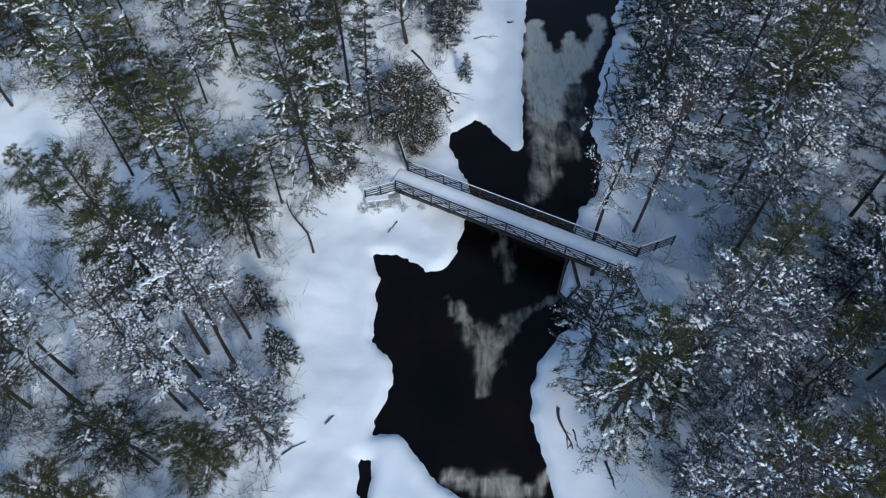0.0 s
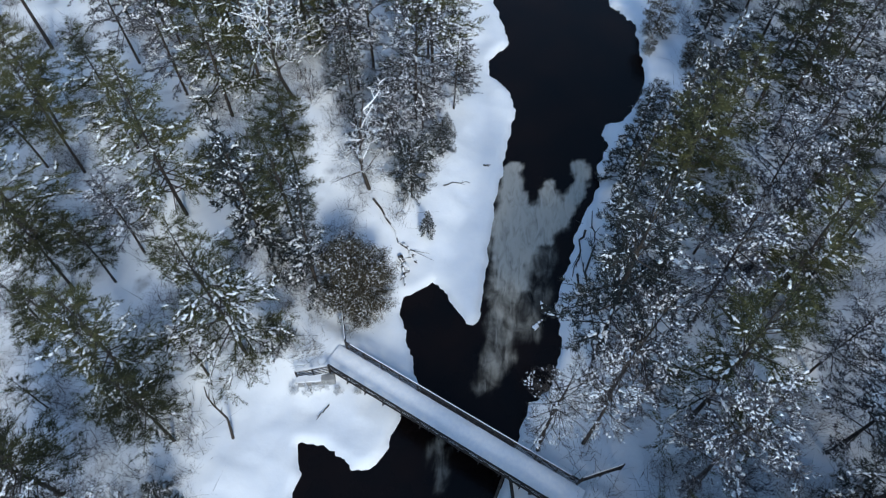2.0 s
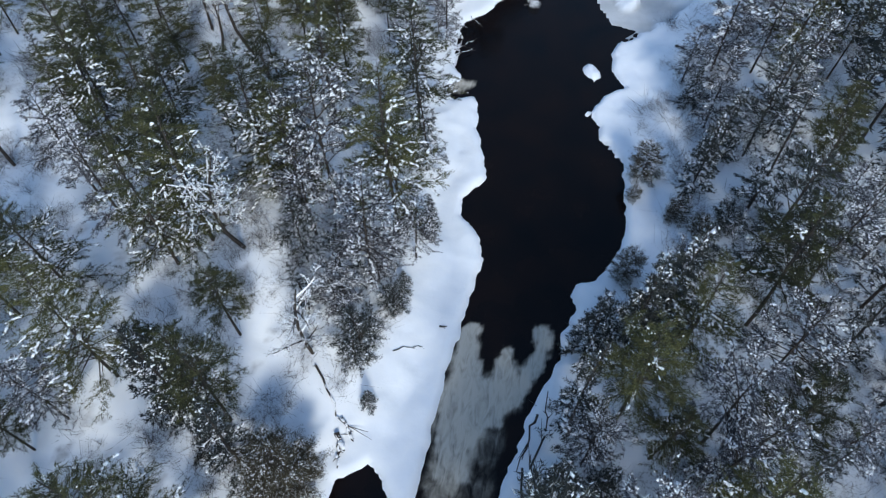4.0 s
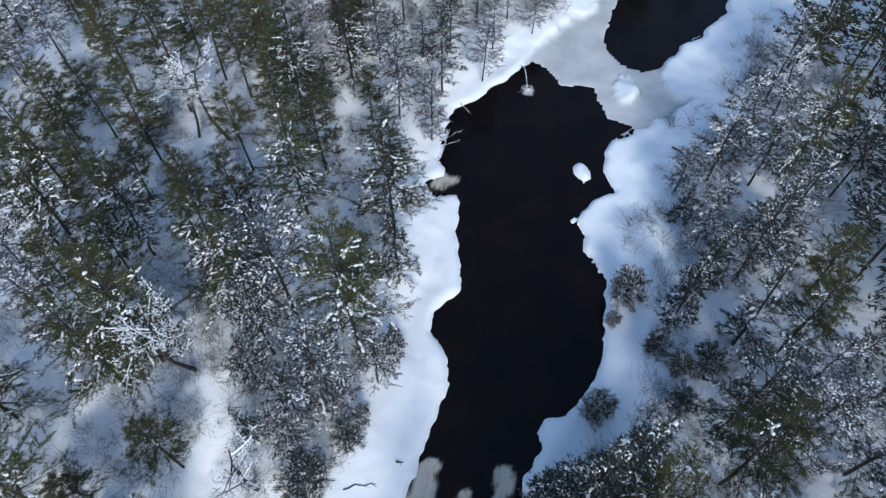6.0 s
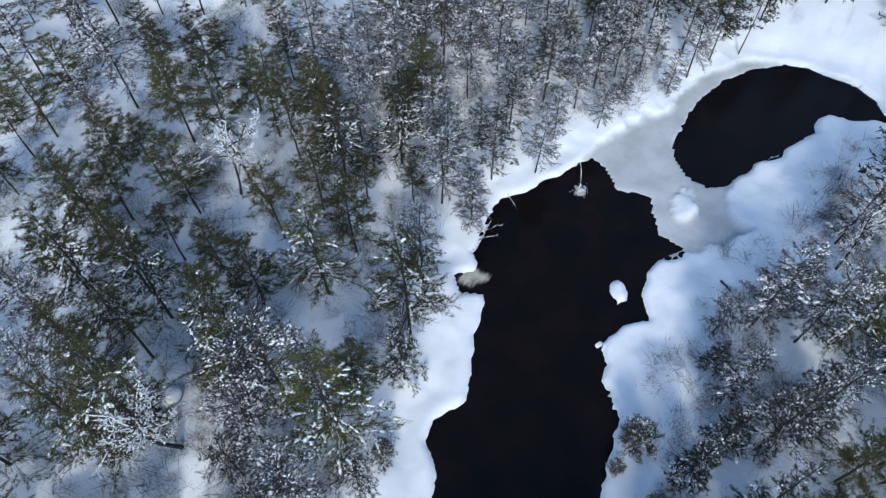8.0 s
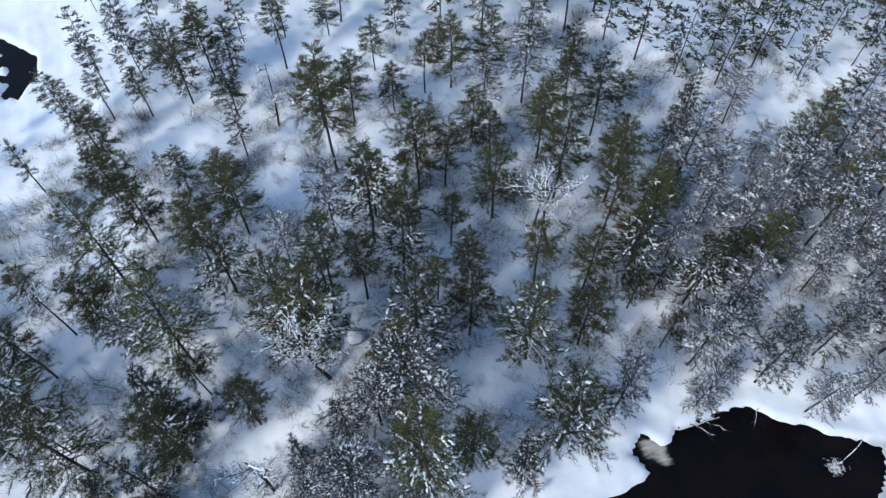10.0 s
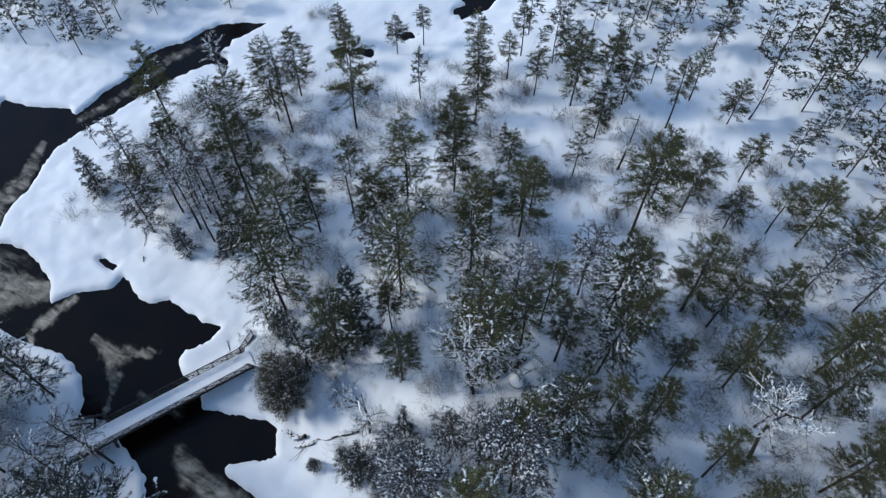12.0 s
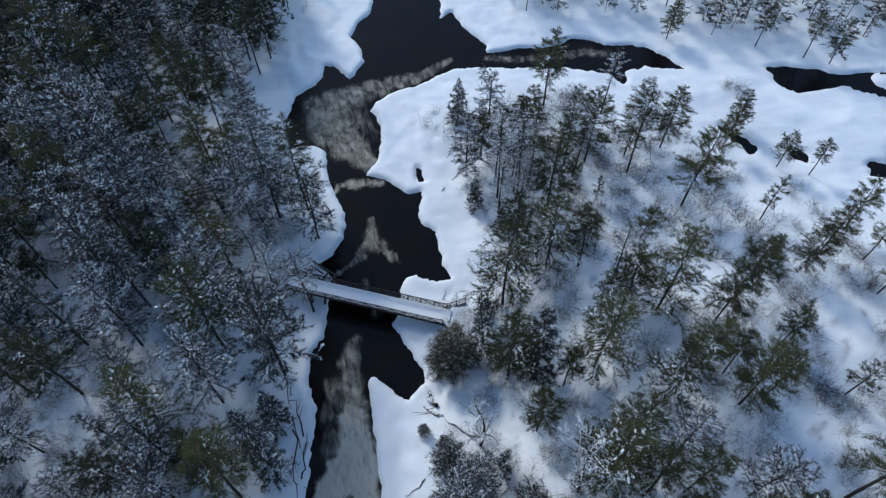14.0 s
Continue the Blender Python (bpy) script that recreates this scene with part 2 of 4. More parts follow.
def outline_field(xy, outlines):
    """Distance in metres from each place to the outlines: plus outside all of them, minus inside any."""
    best = np.full(len(xy), -1e9)
    for line in outlines:
        a = np.array(line)
        b = np.roll(a, -1, 0)
        near, inside = np.full(len(xy), 1e9), np.zeros(len(xy), bool)
        for p, q in zip(a, b):
            way = q - p
            s = np.clip(((xy - p) @ way) / (way @ way), 0, 1)
            near = np.minimum(near, np.hypot(*(xy - p - s[:, None] * way).T))
            if p[1] != q[1]:
                cross = (p[1] > xy[:, 1]) != (q[1] > xy[:, 1])
                inside ^= cross & (xy[:, 0] < (q[0] - p[0]) * (xy[:, 1] - p[1]) / (q[1] - p[1]) + p[0])
        best = np.maximum(best, np.where(inside, near, -near))
    return -best


def waves(x, y, size, seed=0, rounds=3):
    """Smooth chance waves of about that size in metres, from -1 to 1."""
    rng, total, out = np.random.RandomState(seed), 0.0, 0.0
    for k in range(rounds):
        for _ in range(5):
            turn, shift = rng.uniform(0, 6.28, 2)
            f = 2 ** k * rng.uniform(0.7, 1.4) * 6.28 / size
            bend = 0.6 * np.sin(f * 0.7 * (x * math.sin(turn) - y * math.cos(turn)) + 2 * shift)
            out = out + 0.5 ** k * np.sin(f * (x * math.cos(turn) + y * math.sin(turn)) + shift + bend)
            total += 0.5 ** k
    return out / total * 1.8


def steps(u):
    u = np.clip(u, 0, 1)
    return u * u * (3 - 2 * u)


def ground_height(x, y):
    x, y = np.asarray(x, float), np.asarray(y, float)
    xy = np.stack([x.ravel(), y.ravel()], 1)
    d = outline_field(xy, REACHES).reshape(x.shape)
    for ix, iy, r in ISLETS:
        d = np.maximum(d, r - np.hypot(x - ix, (y - iy) * 0.8))
    d = d + (0.16 * waves(x, y, 2.0, 5, 3) + 0.09 * waves(x, y, 0.9, 6, 2)) * (np.abs(d) < 6)
    d = d + 0.5 * waves(x, y, 6.5, 15, 3) * steps((-13 - x) / 5) * (np.abs(d) < 5)
    sheet = outline_field(xy, [ICE]).reshape(x.shape) + 0.3 * waves(x, y, 2.4, 11) + 0.15 * waves(x, y, 6, 12)
    ice = steps(0.5 - sheet / 0.5) * steps((np.hypot(x - 26.1, (y - 111.8) * 0.65) - 1.0 + 0.5 * waves(x, y, 2.4, 11)) / 0.4) * steps((d + 0.1) / 0.3)
    shelf = 0.9 * np.clip(waves(x, y, 9, 14) + 0.15, 0, 1) * steps((y - 74) / 8)  # thin grey ice along the quiet pool
    rim = steps(d / 0.3) * steps((shelf - d) / 0.25)
    bank = -0.7 + 1.15 * steps((d - shelf + 0.55) / 1.1)
    rise = 3.4 * (1 - np.exp(-np.clip(d - 2.5, 0, None) / 13)) * (0.35 + 0.65 * steps((y - 20) / 35 + (x > 15)))
    drift = (0.24 * waves(x, y, 9, 2) + 0.12 * waves(x, y, 3.1, 3, 3) + 0.035 * waves(x, y, 1.2, 7, 2)) * steps(d / 2.5)
    mound = 0.9 * waves(x, y, 26, 4) * steps((d - 4) / 14)
    knoll = 2.2 * np.exp(-((x + 8) ** 2 + (y - 67) ** 2) / 120) * steps(d / 6)
    h = bank + rise + drift + mound + knoll
    for ax, ay, az, ux, uy in ((3.1, 46.65, 1.78, -0.895, 0.445), (19.9, 38.3, 2.3, 0.895, -0.445)):  # the ways up to the bridge ends
        ahead, aside = (x - ax) * ux + (y - ay) * uy, np.abs((x - ax) * uy - (y - ay) * ux)
        ramp = steps((ahead + 0.5) / 0.7) * steps((7 - ahead) / 5) * steps((2.6 - aside) / 1.6)
        h = h * (1 - ramp) + np.maximum(h, az) * ramp
    ice = np.maximum(ice, rim)
    h = np.where(ice > 0, h * (1 - ice) + ice * np.clip(h, 0.03, 0.06), h)
    return h, d, ice


# one sheet of ground, fine along the river and coarse towards the horizon
def spaced(runs, far):
    """Grid lines: runs of (from, to, step), then ever wider steps to far on both sides."""
    lines = np.concatenate([np.arange(lo, hi - 0.01, step) for lo, hi, step in runs] + [[runs[-1][1]]])
    out, step = [0.0], 1.0
    while out[-1] < far:
        step *= 1.18
        out.append(out[-1] + step)
    out = np.array(out[1:])
    return np.r_[lines[0] - out[::-1], lines, lines[-1] + out]


gx, gy = spaced([(-84, -42, 0.9), (-42, -14, 0.6), (-14, 44, 0.38), (44, 60, 0.9)], 1500), spaced([(-36, -12, 0.9), (-12, 140, 0.4)], 1500)
GX, GY = np.meshgrid(gx, gy)
GZ, GD, GI = ground_height(GX, GY)
nx, ny = len(gx), len(gy)
index = np.arange(nx * ny).reshape(ny, nx)
quads = np.stack([index[:-1, :-1], index[:-1, 1:], index[1:, 1:], index[1:, :-1]], -1).reshape(-1, 4)
ground_mesh = mesh_of("ground", np.stack([GX, GY, GZ], -1).reshape(-1, 3), quads, SNOW, True)
ground = tagged(new("ground", ground_mesh), "deep drifted snow on the river banks and forest floor", "snow", kind="structure")
for name, values in (("ice", GI), ("litter", 0.5 * steps((waves(GX, GY, 3.5, 8) - 0.35) * 2.2) * steps((GD - 5) / 6))):
    layer = ground_mesh.attributes.new(name, "FLOAT", "POINT")
    layer.data.foreach_set("value", values.ravel().astype(np.float32))

# water: one sheet at the river's level; broken water raised a little
wx, wy = np.r_[np.arange(-84, -14, 1.6), np.arange(-14, 48, 0.45)], np.r_[np.arange(-36, 0, 1.2), np.arange(0, 72, 0.45), np.arange(72, 142, 1.0)]
WX, WY = np.meshgrid(wx, wy)


def near_line(x, y, line):
    near = np.full(x.shape, 1e9)
    for (ax, ay, ar), (bx, by, br) in zip(line, line[1:]):
        s = np.clip(((x - ax) * (bx - ax) + (y - ay) * (by - ay)) / ((bx - ax) ** 2 + (by - ay) ** 2), 0, 1)
        near = np.minimum(near, np.hypot(x - ax - s * (bx - ax), y - ay - s * (by - ay)) / (ar + s * (br - ar)))
    return near


STREAMS = [(1.0, [(15.0, 66.8, 0.8), (14.8, 63.9, 1.3), (15.2, 61.1, 2.2), (15.3, 58.1, 2.2)]), (0.85, [(15.3, 58.1, 2.2), (15.1, 55.3, 1.8)]), (0.62, [(15.1, 55.3, 1.9), (15.0, 52.1, 1.6), (14.6, 48.6, 1.3), (13.7, 46.2, 1.0)]),
           (1.0, [(18.4, 65.2, 0.6), (17.7, 61.8, 1.5), (16.2, 59.0, 1.6)]), (0.95, [(20.8, 67.5, 0.8), (21.1, 65.5, 0.8), (19.2, 61.9, 1.2), (17.6, 59.7, 1.3)]), (0.45, [(17.6, 60.0, 1.6), (17.4, 56.0, 1.5), (16.8, 51.0, 1.2)]),
           (0.62, [(7.3, 37.0, 0.45), (8.2, 35.1, 0.7), (9.4, 34.3, 1.3), (10.6, 34.1, 0.9)]), (0.56, [(10.9, 34.3, 0.9), (11.8, 36.0, 0.7), (13.2, 36.5, 0.5), (14.6, 37.5, 0.35)]), (0.6, [(9.5, 33.4, 1.3), (9.2, 30.5, 0.7)]),
           (0.4, [(10.6, 43.5, 0.8), (11.4, 39.0, 0.7)]), (0.7, [(7.2, 25.0, 0.7), (8.6, 24.4, 0.9), (12.0, 24.1, 0.7), (12.9, 25.1, 0.4)]),
           (0.55, [(-7.0, 4.4, 0.6), (-2.0, 6.8, 1.3), (3.0, 7.6, 2.0), (8.5, 8.4, 2.6)]), (0.62, [(8.5, 8.4, 2.8), (12.6, 9.6, 3.0), (12.2, 13.5, 3.6), (10.0, 17.5, 3.2), (8.2, 21.0, 1.8)]), (0.42, [(9.3, 10.5, 3.0), (8.6, 15.5, 3.0)]),
           # last entry: a brown mud shoal under the water, drawn in the foam colour
           (0.5, [(-12, 5.2, 0.6), (-17, 6.6, 0.9), (-22, 7.4, 0.7), (-27, 7.2, 1.0), (-32, 9.6, 0.6)]), (0.9, [(8.8, 94.2, 0.8), (10.0, 94.9, 0.8)])]
foam = np.zeros(WX.shape)
for k, (strength, line) in enumerate(STREAMS):
    v = near_line(WX + 0.45 * waves(WX, WY, 2.6, 30 + k, 3), WY + 0.3 * waves(WX, WY, 2.2, 50 + k, 3), line)
    foam = np.maximum(foam, strength * steps((1.35 - v) / 0.9))
WZ = 0.02 * foam * waves(WX, WY, 1.2, 40) + 0.004 * waves(WX, WY, 2.0, 41)
index = np.arange(WX.size).reshape(WX.shape)
quads = np.stack([index[:-1, :-1], index[:-1, 1:], index[1:, 1:], index[1:, :-1]], -1).reshape(-1, 4)
water_mesh = mesh_of("water", np.stack([WX, WY, WZ], -1).reshape(-1, 3), quads, WATER, True)
layer = water_mesh.attributes.new("foam", "FLOAT", "POINT")
layer.data.foreach_set("value", foam.ravel().astype(np.float32))
layer = water_mesh.attributes.new("crest", "FLOAT", "POINT")  # brighter streaks in the strongest water
layer.data.foreach_set("value", (0.75 * steps((foam - 0.35) * 1.6)).ravel().astype(np.float32))
tagged(new("water", water_mesh), "black open river water with grey-brown foaming rapids", "river", kind="structure")


# ---- trees ----
UP = np.array([0, 0, 1.0])


class Growth:
    """Collects tubes, blades and lumps of one part of a plant."""

    def __init__(self):
        self.v, self.quads, self.tris, self.n = [], [], [], 0

    def tube(self, path, radii, sides=5):
        path = np.asarray(path, float)
        way = np.gradient(path, axis=0)
        way /= np.linalg.norm(way, axis=1, keepdims=True) + 1e-9
        side = np.cross(way, (0.31, 0.17, 0.93) if abs(way[0, 2]) < 0.9 else (1, 0.1, 0))
        side /= np.linalg.norm(side, axis=1, keepdims=True) + 1e-9
        other = np.cross(way, side)
        turn = np.arange(sides) * 2 * np.pi / sides
        ring = path[:, None] + np.asarray(radii)[:, None, None] * (np.cos(turn)[:, None] * side[:, None] + np.sin(turn)[:, None] * other[:, None])
        self.v.append(ring.reshape(-1, 3))
        i = self.n + np.arange(len(path) * sides).reshape(len(path), sides)
        j = np.roll(i, -1, 1)
        self.quads.append(np.stack([i[:-1], j[:-1], j[1:], i[1:]], -1).reshape(-1, 4))
        self.n += len(path) * sides

    def blades(self, at, way, length, width, rng):
        """Slim three-cornered sprays from the places along the ways."""
        at, way = np.asarray(at, float), np.asarray(way, float)
        way = way / (np.linalg.norm(way, axis=1, keepdims=True) + 1e-9)
        side = np.cross(way, rng.normal(size=at.shape))
        side /= np.linalg.norm(side, axis=1, keepdims=True) + 1e-9
        w, l = np.asarray(width).reshape(-1, 1), np.asarray(length).reshape(-1, 1)
        self.v.append(np.stack([at - side * w / 2, at + side * w / 2, at + way * l], 1).reshape(-1, 3))
        self.tris.append(self.n + np.arange(3 * len(at)).reshape(-1, 3))
        self.n += 3 * len(at)

    def lumps(self, at, way, length, width, height, rng):
        """Low rounded lumps lying along the ways: six corners round, and a top."""
        at, way = np.asarray(at, float), np.asarray(way, float)
        flat = way / (np.linalg.norm(way, axis=1, keepdims=True) + 1e-9)
        side = np.cross(flat, (0, 0, 1.0))
        side /= np.linalg.norm(side, axis=1, keepdims=True) + 1e-9
        n = len(at)
        turn = np.arange(6) * np.pi / 3
        rough = rng.uniform(0.75, 1.25, (n, 6, 1))
        l, w, h = (np.broadcast_to(np.asarray(s, float), (n,)).reshape(-1, 1, 1) for s in (length, width, height))
        ring = at[:, None] + rough * (flat[:, None] * np.cos(turn)[:, None] * l / 2 + side[:, None] * np.sin(turn)[:, None] * w / 2)
        top = at + np.array([0, 0, 1.0]) * h[:, 0] + rng.normal(size=at.shape) * 0.1 * w[:, 0]
        low = at - np.array([0, 0, 0.3]) * h[:, 0]
        self.v.append(np.concatenate([ring, top[:, None], low[:, None]], 1).reshape(-1, 3))
        i = self.n + 8 * np.arange(n)[:, None]
        for k in range(6):
            j = (k + 1) % 6
            self.tris.append(np.concatenate([i + k, i + j, i + 6], 1))
            self.tris.append(np.concatenate([i + j, i + k, i + 7], 1))
        self.n += 8 * n

    def caps(self, at, way, length, width, height, rng):
        """Small three-cornered caps lying along the ways."""
        at, way = np.asarray(at, float), np.asarray(way, float)
        flat = way / (np.linalg.norm(way, axis=1, keepdims=True) + 1e-9)
        side = np.cross(flat, UP)
        side /= np.linalg.norm(side, axis=1, keepdims=True) + 1e-9
        l, w, h = (np.asarray(v, float).reshape(-1, 1) for v in (length, width, height))
        self.v.append(np.stack([at + flat * l / 2, at - flat * l / 3 + side * w / 2, at - flat * l / 3 - side * w / 2, at + UP * h], 1).reshape(-1, 3))
        i = self.n + 4 * np.arange(len(at))[:, None]
        self.tris += [np.concatenate([i + a, i + b, i + c], 1) for a, b, c in ((0, 1, 3), (1, 2, 3), (2, 0, 3))]
        self.n += 4 * len(at)

    def faces(self):
        return [np.concatenate(f) for f in (self.quads, self.tris) if f]

    def mesh(self, name, mat, smooth=False):
        return mesh_of(name, np.concatenate(self.v), self.faces(), mat, smooth)


def along(path, s):
    """Places on a path at the shares s of its length, and the ways there."""
    k = np.clip((np.asarray(s) * (len(path) - 1)).astype(int), 0, len(path) - 2)
    f = (np.asarray(s) * (len(path) - 1) - k)[:, None]
    return path[k] * (1 - f) + path[k + 1] * f, path[k + 1] - path[k]


def conifer(seed, h, first, spread, boughs, shape, droop, tufts, blade, load, flakes=0.0, plain=False, slim=0.16, wild=0.5, puff=0.05):
    """Trunk, limbs, needles and snow of a needle tree. first: height of the lowest limbs as a share of h; shape(u): reach of the limbs
    from there (0) to the top (1); load: share of the boughs with a ridge of snow; flakes: caps of snow on the tips, per metre;
    slim: width of a spray of needles as a share of its length; wild: how far the sprays point away from their twig;
    puff: how far, in metres, they stand off it."""
    rng = np.random.RandomState(seed)
    trunk, limbs, needles, snow = Growth(), Growth(), Growth(), Growth()
    z = np.linspace(0, 1, 4 if plain else 8)
    bend = rng.normal(size=2) * 0.02 * h
    stem = np.stack([bend[0] * z ** 2 + 0.006 * h * np.sin(5 * z + seed), bend[1] * z ** 2 + 0.006 * h * np.cos(4 * z + seed), h * z - 0.25], 1)
    trunk.tube(stem, (0.008 if plain else 0.009) * h * (1.02 - z) ** 0.8 + 0.012, 4 if plain else 6)
    turn = rng.uniform(0, 6.28)
    for n in range(boughs):
        u = (n + rng.uniform(0, 1)) / boughs
        turn += 2.4 + rng.normal() * 0.5
        root, _ = along(stem, [first + (0.985 - first) * u])
        reach = spread * shape(u) * rng.choice([0.55, 0.8, 1.0, 1.15], p=[0.12, 0.28, 0.4, 0.2])
        out = np.array([math.cos(turn), math.sin(turn), 0])
        hand = np.cross(UP, out)
        s = np.linspace(0, 1, 5)[:, None]
        lift = (0.62 * u - droop * (1 - u)) * reach
        limb = root[0] + out * reach * s + UP * (lift * s - 0.2 * droop * reach * s ** 2) + hand * rng.normal() * 0.12 * reach * s ** 2 + rng.normal(size=(5, 3)) * 0.03 * reach * s
        if not plain:
            limbs.tube(limb[::2], 0.013 * reach * (1.1 - s[::2, 0]) + 0.007, 3)
        paths = [(limb, 0.3, reach)]
        for k in range(2 + int(reach * 1.2) if plain else 3 + int(reach * 2.4)):
            at, way = along(limb, [rng.uniform(0.25, 0.95)])
            long = reach * rng.uniform(0.2, 0.42)
            twig_end = at[0] + (out * rng.uniform(0.5, 0.9) + hand * rng.choice([-1, 1]) * rng.uniform(0.4, 0.9) + UP * rng.uniform(-0.2, 0.25)) * long
            twig = np.linspace(at[0], twig_end, 3)
            twig[1] += UP * 0.05 * long
            paths.append((twig, 0.05, long * 1.15))
        for path, start, long in paths:
            k = max(2, int(tufts * long))
            at, way = along(path, start + (1 - start) * rng.uniform(0, 1, k) ** 0.8)
            way = way / np.linalg.norm(way, axis=1, keepdims=True)
            aim = way * 0.8 + rng.normal(size=at.shape) * (wild, wild, 0.6 * wild) + UP * 0.15
            at = at + rng.normal(size=at.shape) * (puff, puff, 0.6 * puff)
            needles.blades(at, aim, blade * rng.uniform(0.6, 1.3, k), blade * slim * rng.uniform(0.6, 1.35, k), rng)
            if flakes:
                k = rng.poisson(flakes * long * rng.gamma(0.35) / 0.35)
                if k:
                    at, way = along(path, start + (1 - start) * rng.uniform(0, 1, k) ** 0.6)
                    snow.caps(at + rng.normal(size=at.shape) * (0.1, 0.1, 0.05) + UP * 0.05, way + rng.normal(size=way.shape) * 0.1, rng.uniform(0.08, 0.26, k), rng.uniform(0.05, 0.14, k), rng.uniform(0.03, 0.08, k), rng)
        if rng.uniform() < load * (1.3 - u if u < 0.66 else 0.1):  # clumps of snow strung along the outer half of the bough and of some twigs
            for path, start, long in paths[: 1 + rng.randint(3)]:
                low = max(start, rng.uniform(0.3, 0.55))
                k = 2 + int(long * rng.uniform(1.5, 3 if plain else 5))
                at, way = along(path, rng.uniform(low, 1.0, k))
                snow.caps(at + UP * 0.07 + rng.normal(size=at.shape) * (0.05, 0.05, 0.03), way + rng.normal(size=at.shape) * 0.12, rng.uniform(0.07, 0.18, k), rng.uniform(0.05, 0.11, k), rng.uniform(0.03, 0.07, k), rng)
                k = 1 + int(long * (1 - low) * rng.uniform(2, 4 if plain else 7))
                at, way = along(path, rng.uniform(low, 1.0, k))
                snow.lumps(at + UP * 0.06 + rng.normal(size=at.shape) * (0.03, 0.03, 0.02), way + rng.normal(size=at.shape) * 0.05, rng.uniform(0.12, 0.36, k), rng.uniform(0.07, 0.2, k), rng.uniform(0.05, 0.1, k), rng)
    return trunk, limbs, needles, snow


def broadleaf(seed, h, spread, stems, frost, first=0.25):
    """A leafless tree or bush: trunk, limbs, snow lumps and rime on the twigs."""
    rng = np.random.RandomState(seed)
    trunk, limbs, rime, snow = Growth(), Growth(), Growth(), Growth()

    def grow(root, way, length, radius, level):
        s = np.linspace(0, 1, 5 if level < 2 else 3)[:, None]
        way = way / np.linalg.norm(way)
        bow = rng.normal(size=3) * 0.12 * length
        path = root + way * length * s + bow * s * (1 - s) * 2 + UP * 0.1 * length * s ** 2 * (level < 2)
        (trunk if level == 0 else limbs).tube(path, radius * (1.05 - 0.75 * s[:, 0]), 6 if level == 0 else 3)
        if level in (1, 2) and rng.uniform() < 0.24 * frost:
            snow.tube(path + UP * radius * 0.8, (0.85 * radius + 0.007) * (1.05 - 0.7 * s[:, 0]), 3)
        if level < 3:
            for _ in range((stems, 5, 4)[level]):
                at, here = along(path, [rng.uniform((first, 0.25, 0.2)[level], 1.0)])
                out = rng.normal(size=3) + UP * (0.35, 0.15, 0.1)[level]
                out -= way * (out @ way) * 0.4
                out[2] = max(out[2], -0.2)
                out = out / np.linalg.norm(out) * 0.8 + way * (0.35, 0.6, 0.6)[level]
                grow(at[0], out, (spread, 0.5 * length, 0.55 * length)[level] * rng.uniform(0.6, 1.1), radius * 0.5, level + 1)
        if level >= 1:
            k = rng.poisson(frost * (3, 2.6, 2.2)[level - 1])
            if k:
                at, here = along(path, rng.uniform(0.1, 1, k))
                snow.caps(at + UP * 0.03, here, rng.uniform(0.08, 0.28, k), rng.uniform(0.05, 0.12, k), rng.uniform(0.03, 0.07, k), rng)
        if level >= 2:
            k = 5
            at, here = along(path, rng.uniform(0.1, 1, k))
            rime.blades(at, here + rng.normal(size=at.shape) * 0.5 * length, rng.uniform(0.12, 0.3, k), rng.uniform(0.012, 0.03, k), rng)

    grow(np.array([0, 0, -0.2]), np.array([0.06 * rng.normal(), 0.06 * rng.normal(), 1.0]), h * 0.8, 0.012 * h + 0.02, 0)
    return trunk, limbs, rime, snow


def rounded(u):
    return 0.35 + 0.65 * math.sin(math.pi * min(1, 0.25 + 0.75 * u)) if u < 0.97 else 0.25


def conic(u):
    return 1.02 - 0.92 * u


def flame(u):
    return (0.55 + 0.45 * math.sin(math.pi * (0.15 + 0.85 * u))) * (1.1 - 0.75 * u ** 2)


def skirted(u):
    return 1.08 - 0.85 * u ** 1.25


KINDS = {}


def plant(name, kind, grown, leaf, label, category="tree", twig=BARK):
    """Make one pattern tree of a kind, to be copied."""
    root = tagged(new(name), label, category)
    mats = (BARK, twig, leaf, LOOSE_SNOW)
    holder = root
    for piece, growth, mat in zip(("trunk", "branchwork", "crown", "snow_load"), grown, mats):
        if growth.v:
            made = tagged(part(piece, growth.mesh(piece, mat, piece == "trunk"), holder if piece == "snow_load" else root), kind="" if piece == "trunk" else "stuff")
            holder = made if piece == "crown" else holder
    top = max(v[:, 2].max() for g in grown for v in g.v)
    KINDS.setdefault(kind, []).append((root, top, grown, mats))


for s in range(6):
    plant("pine_tree", "pine", conifer(10 + s, 13.0, (0.36, 0.46, 0.30, 0.5, 0.4, 0.26)[s], (2.35, 2.1, 2.6, 1.9, 2.25, 2.5)[s], (66, 54, 70, 50, 62, 72)[s], flame, 0.22, 48, 0.19, 0.14, 0.12, slim=0.2, puff=0.08), PINE,
          "green pine with a bare dark trunk and little snow")
for s in range(4):
    plant("pine_tree", "big_pine", conifer(30 + s, 15.0, (0.22, 0.26, 0.18, 0.24)[s], (3.3, 3.0, 3.5, 3.1)[s], 74, skirted, 0.34, 38, 0.2, 0.95, 0.1, slim=0.2, puff=0.07), PINE,
          "large green pine with ridges of snow along its boughs")
for s in range(2):
    plant("spruce_tree", "spruce", conifer(50 + s, 8.0, 0.04, (1.9, 1.6)[s], 84, conic, 0.3, 44, 0.2, 0.2, 2.0, slim=0.26), SPRUCE, "narrow dark spruce powdered with snow")
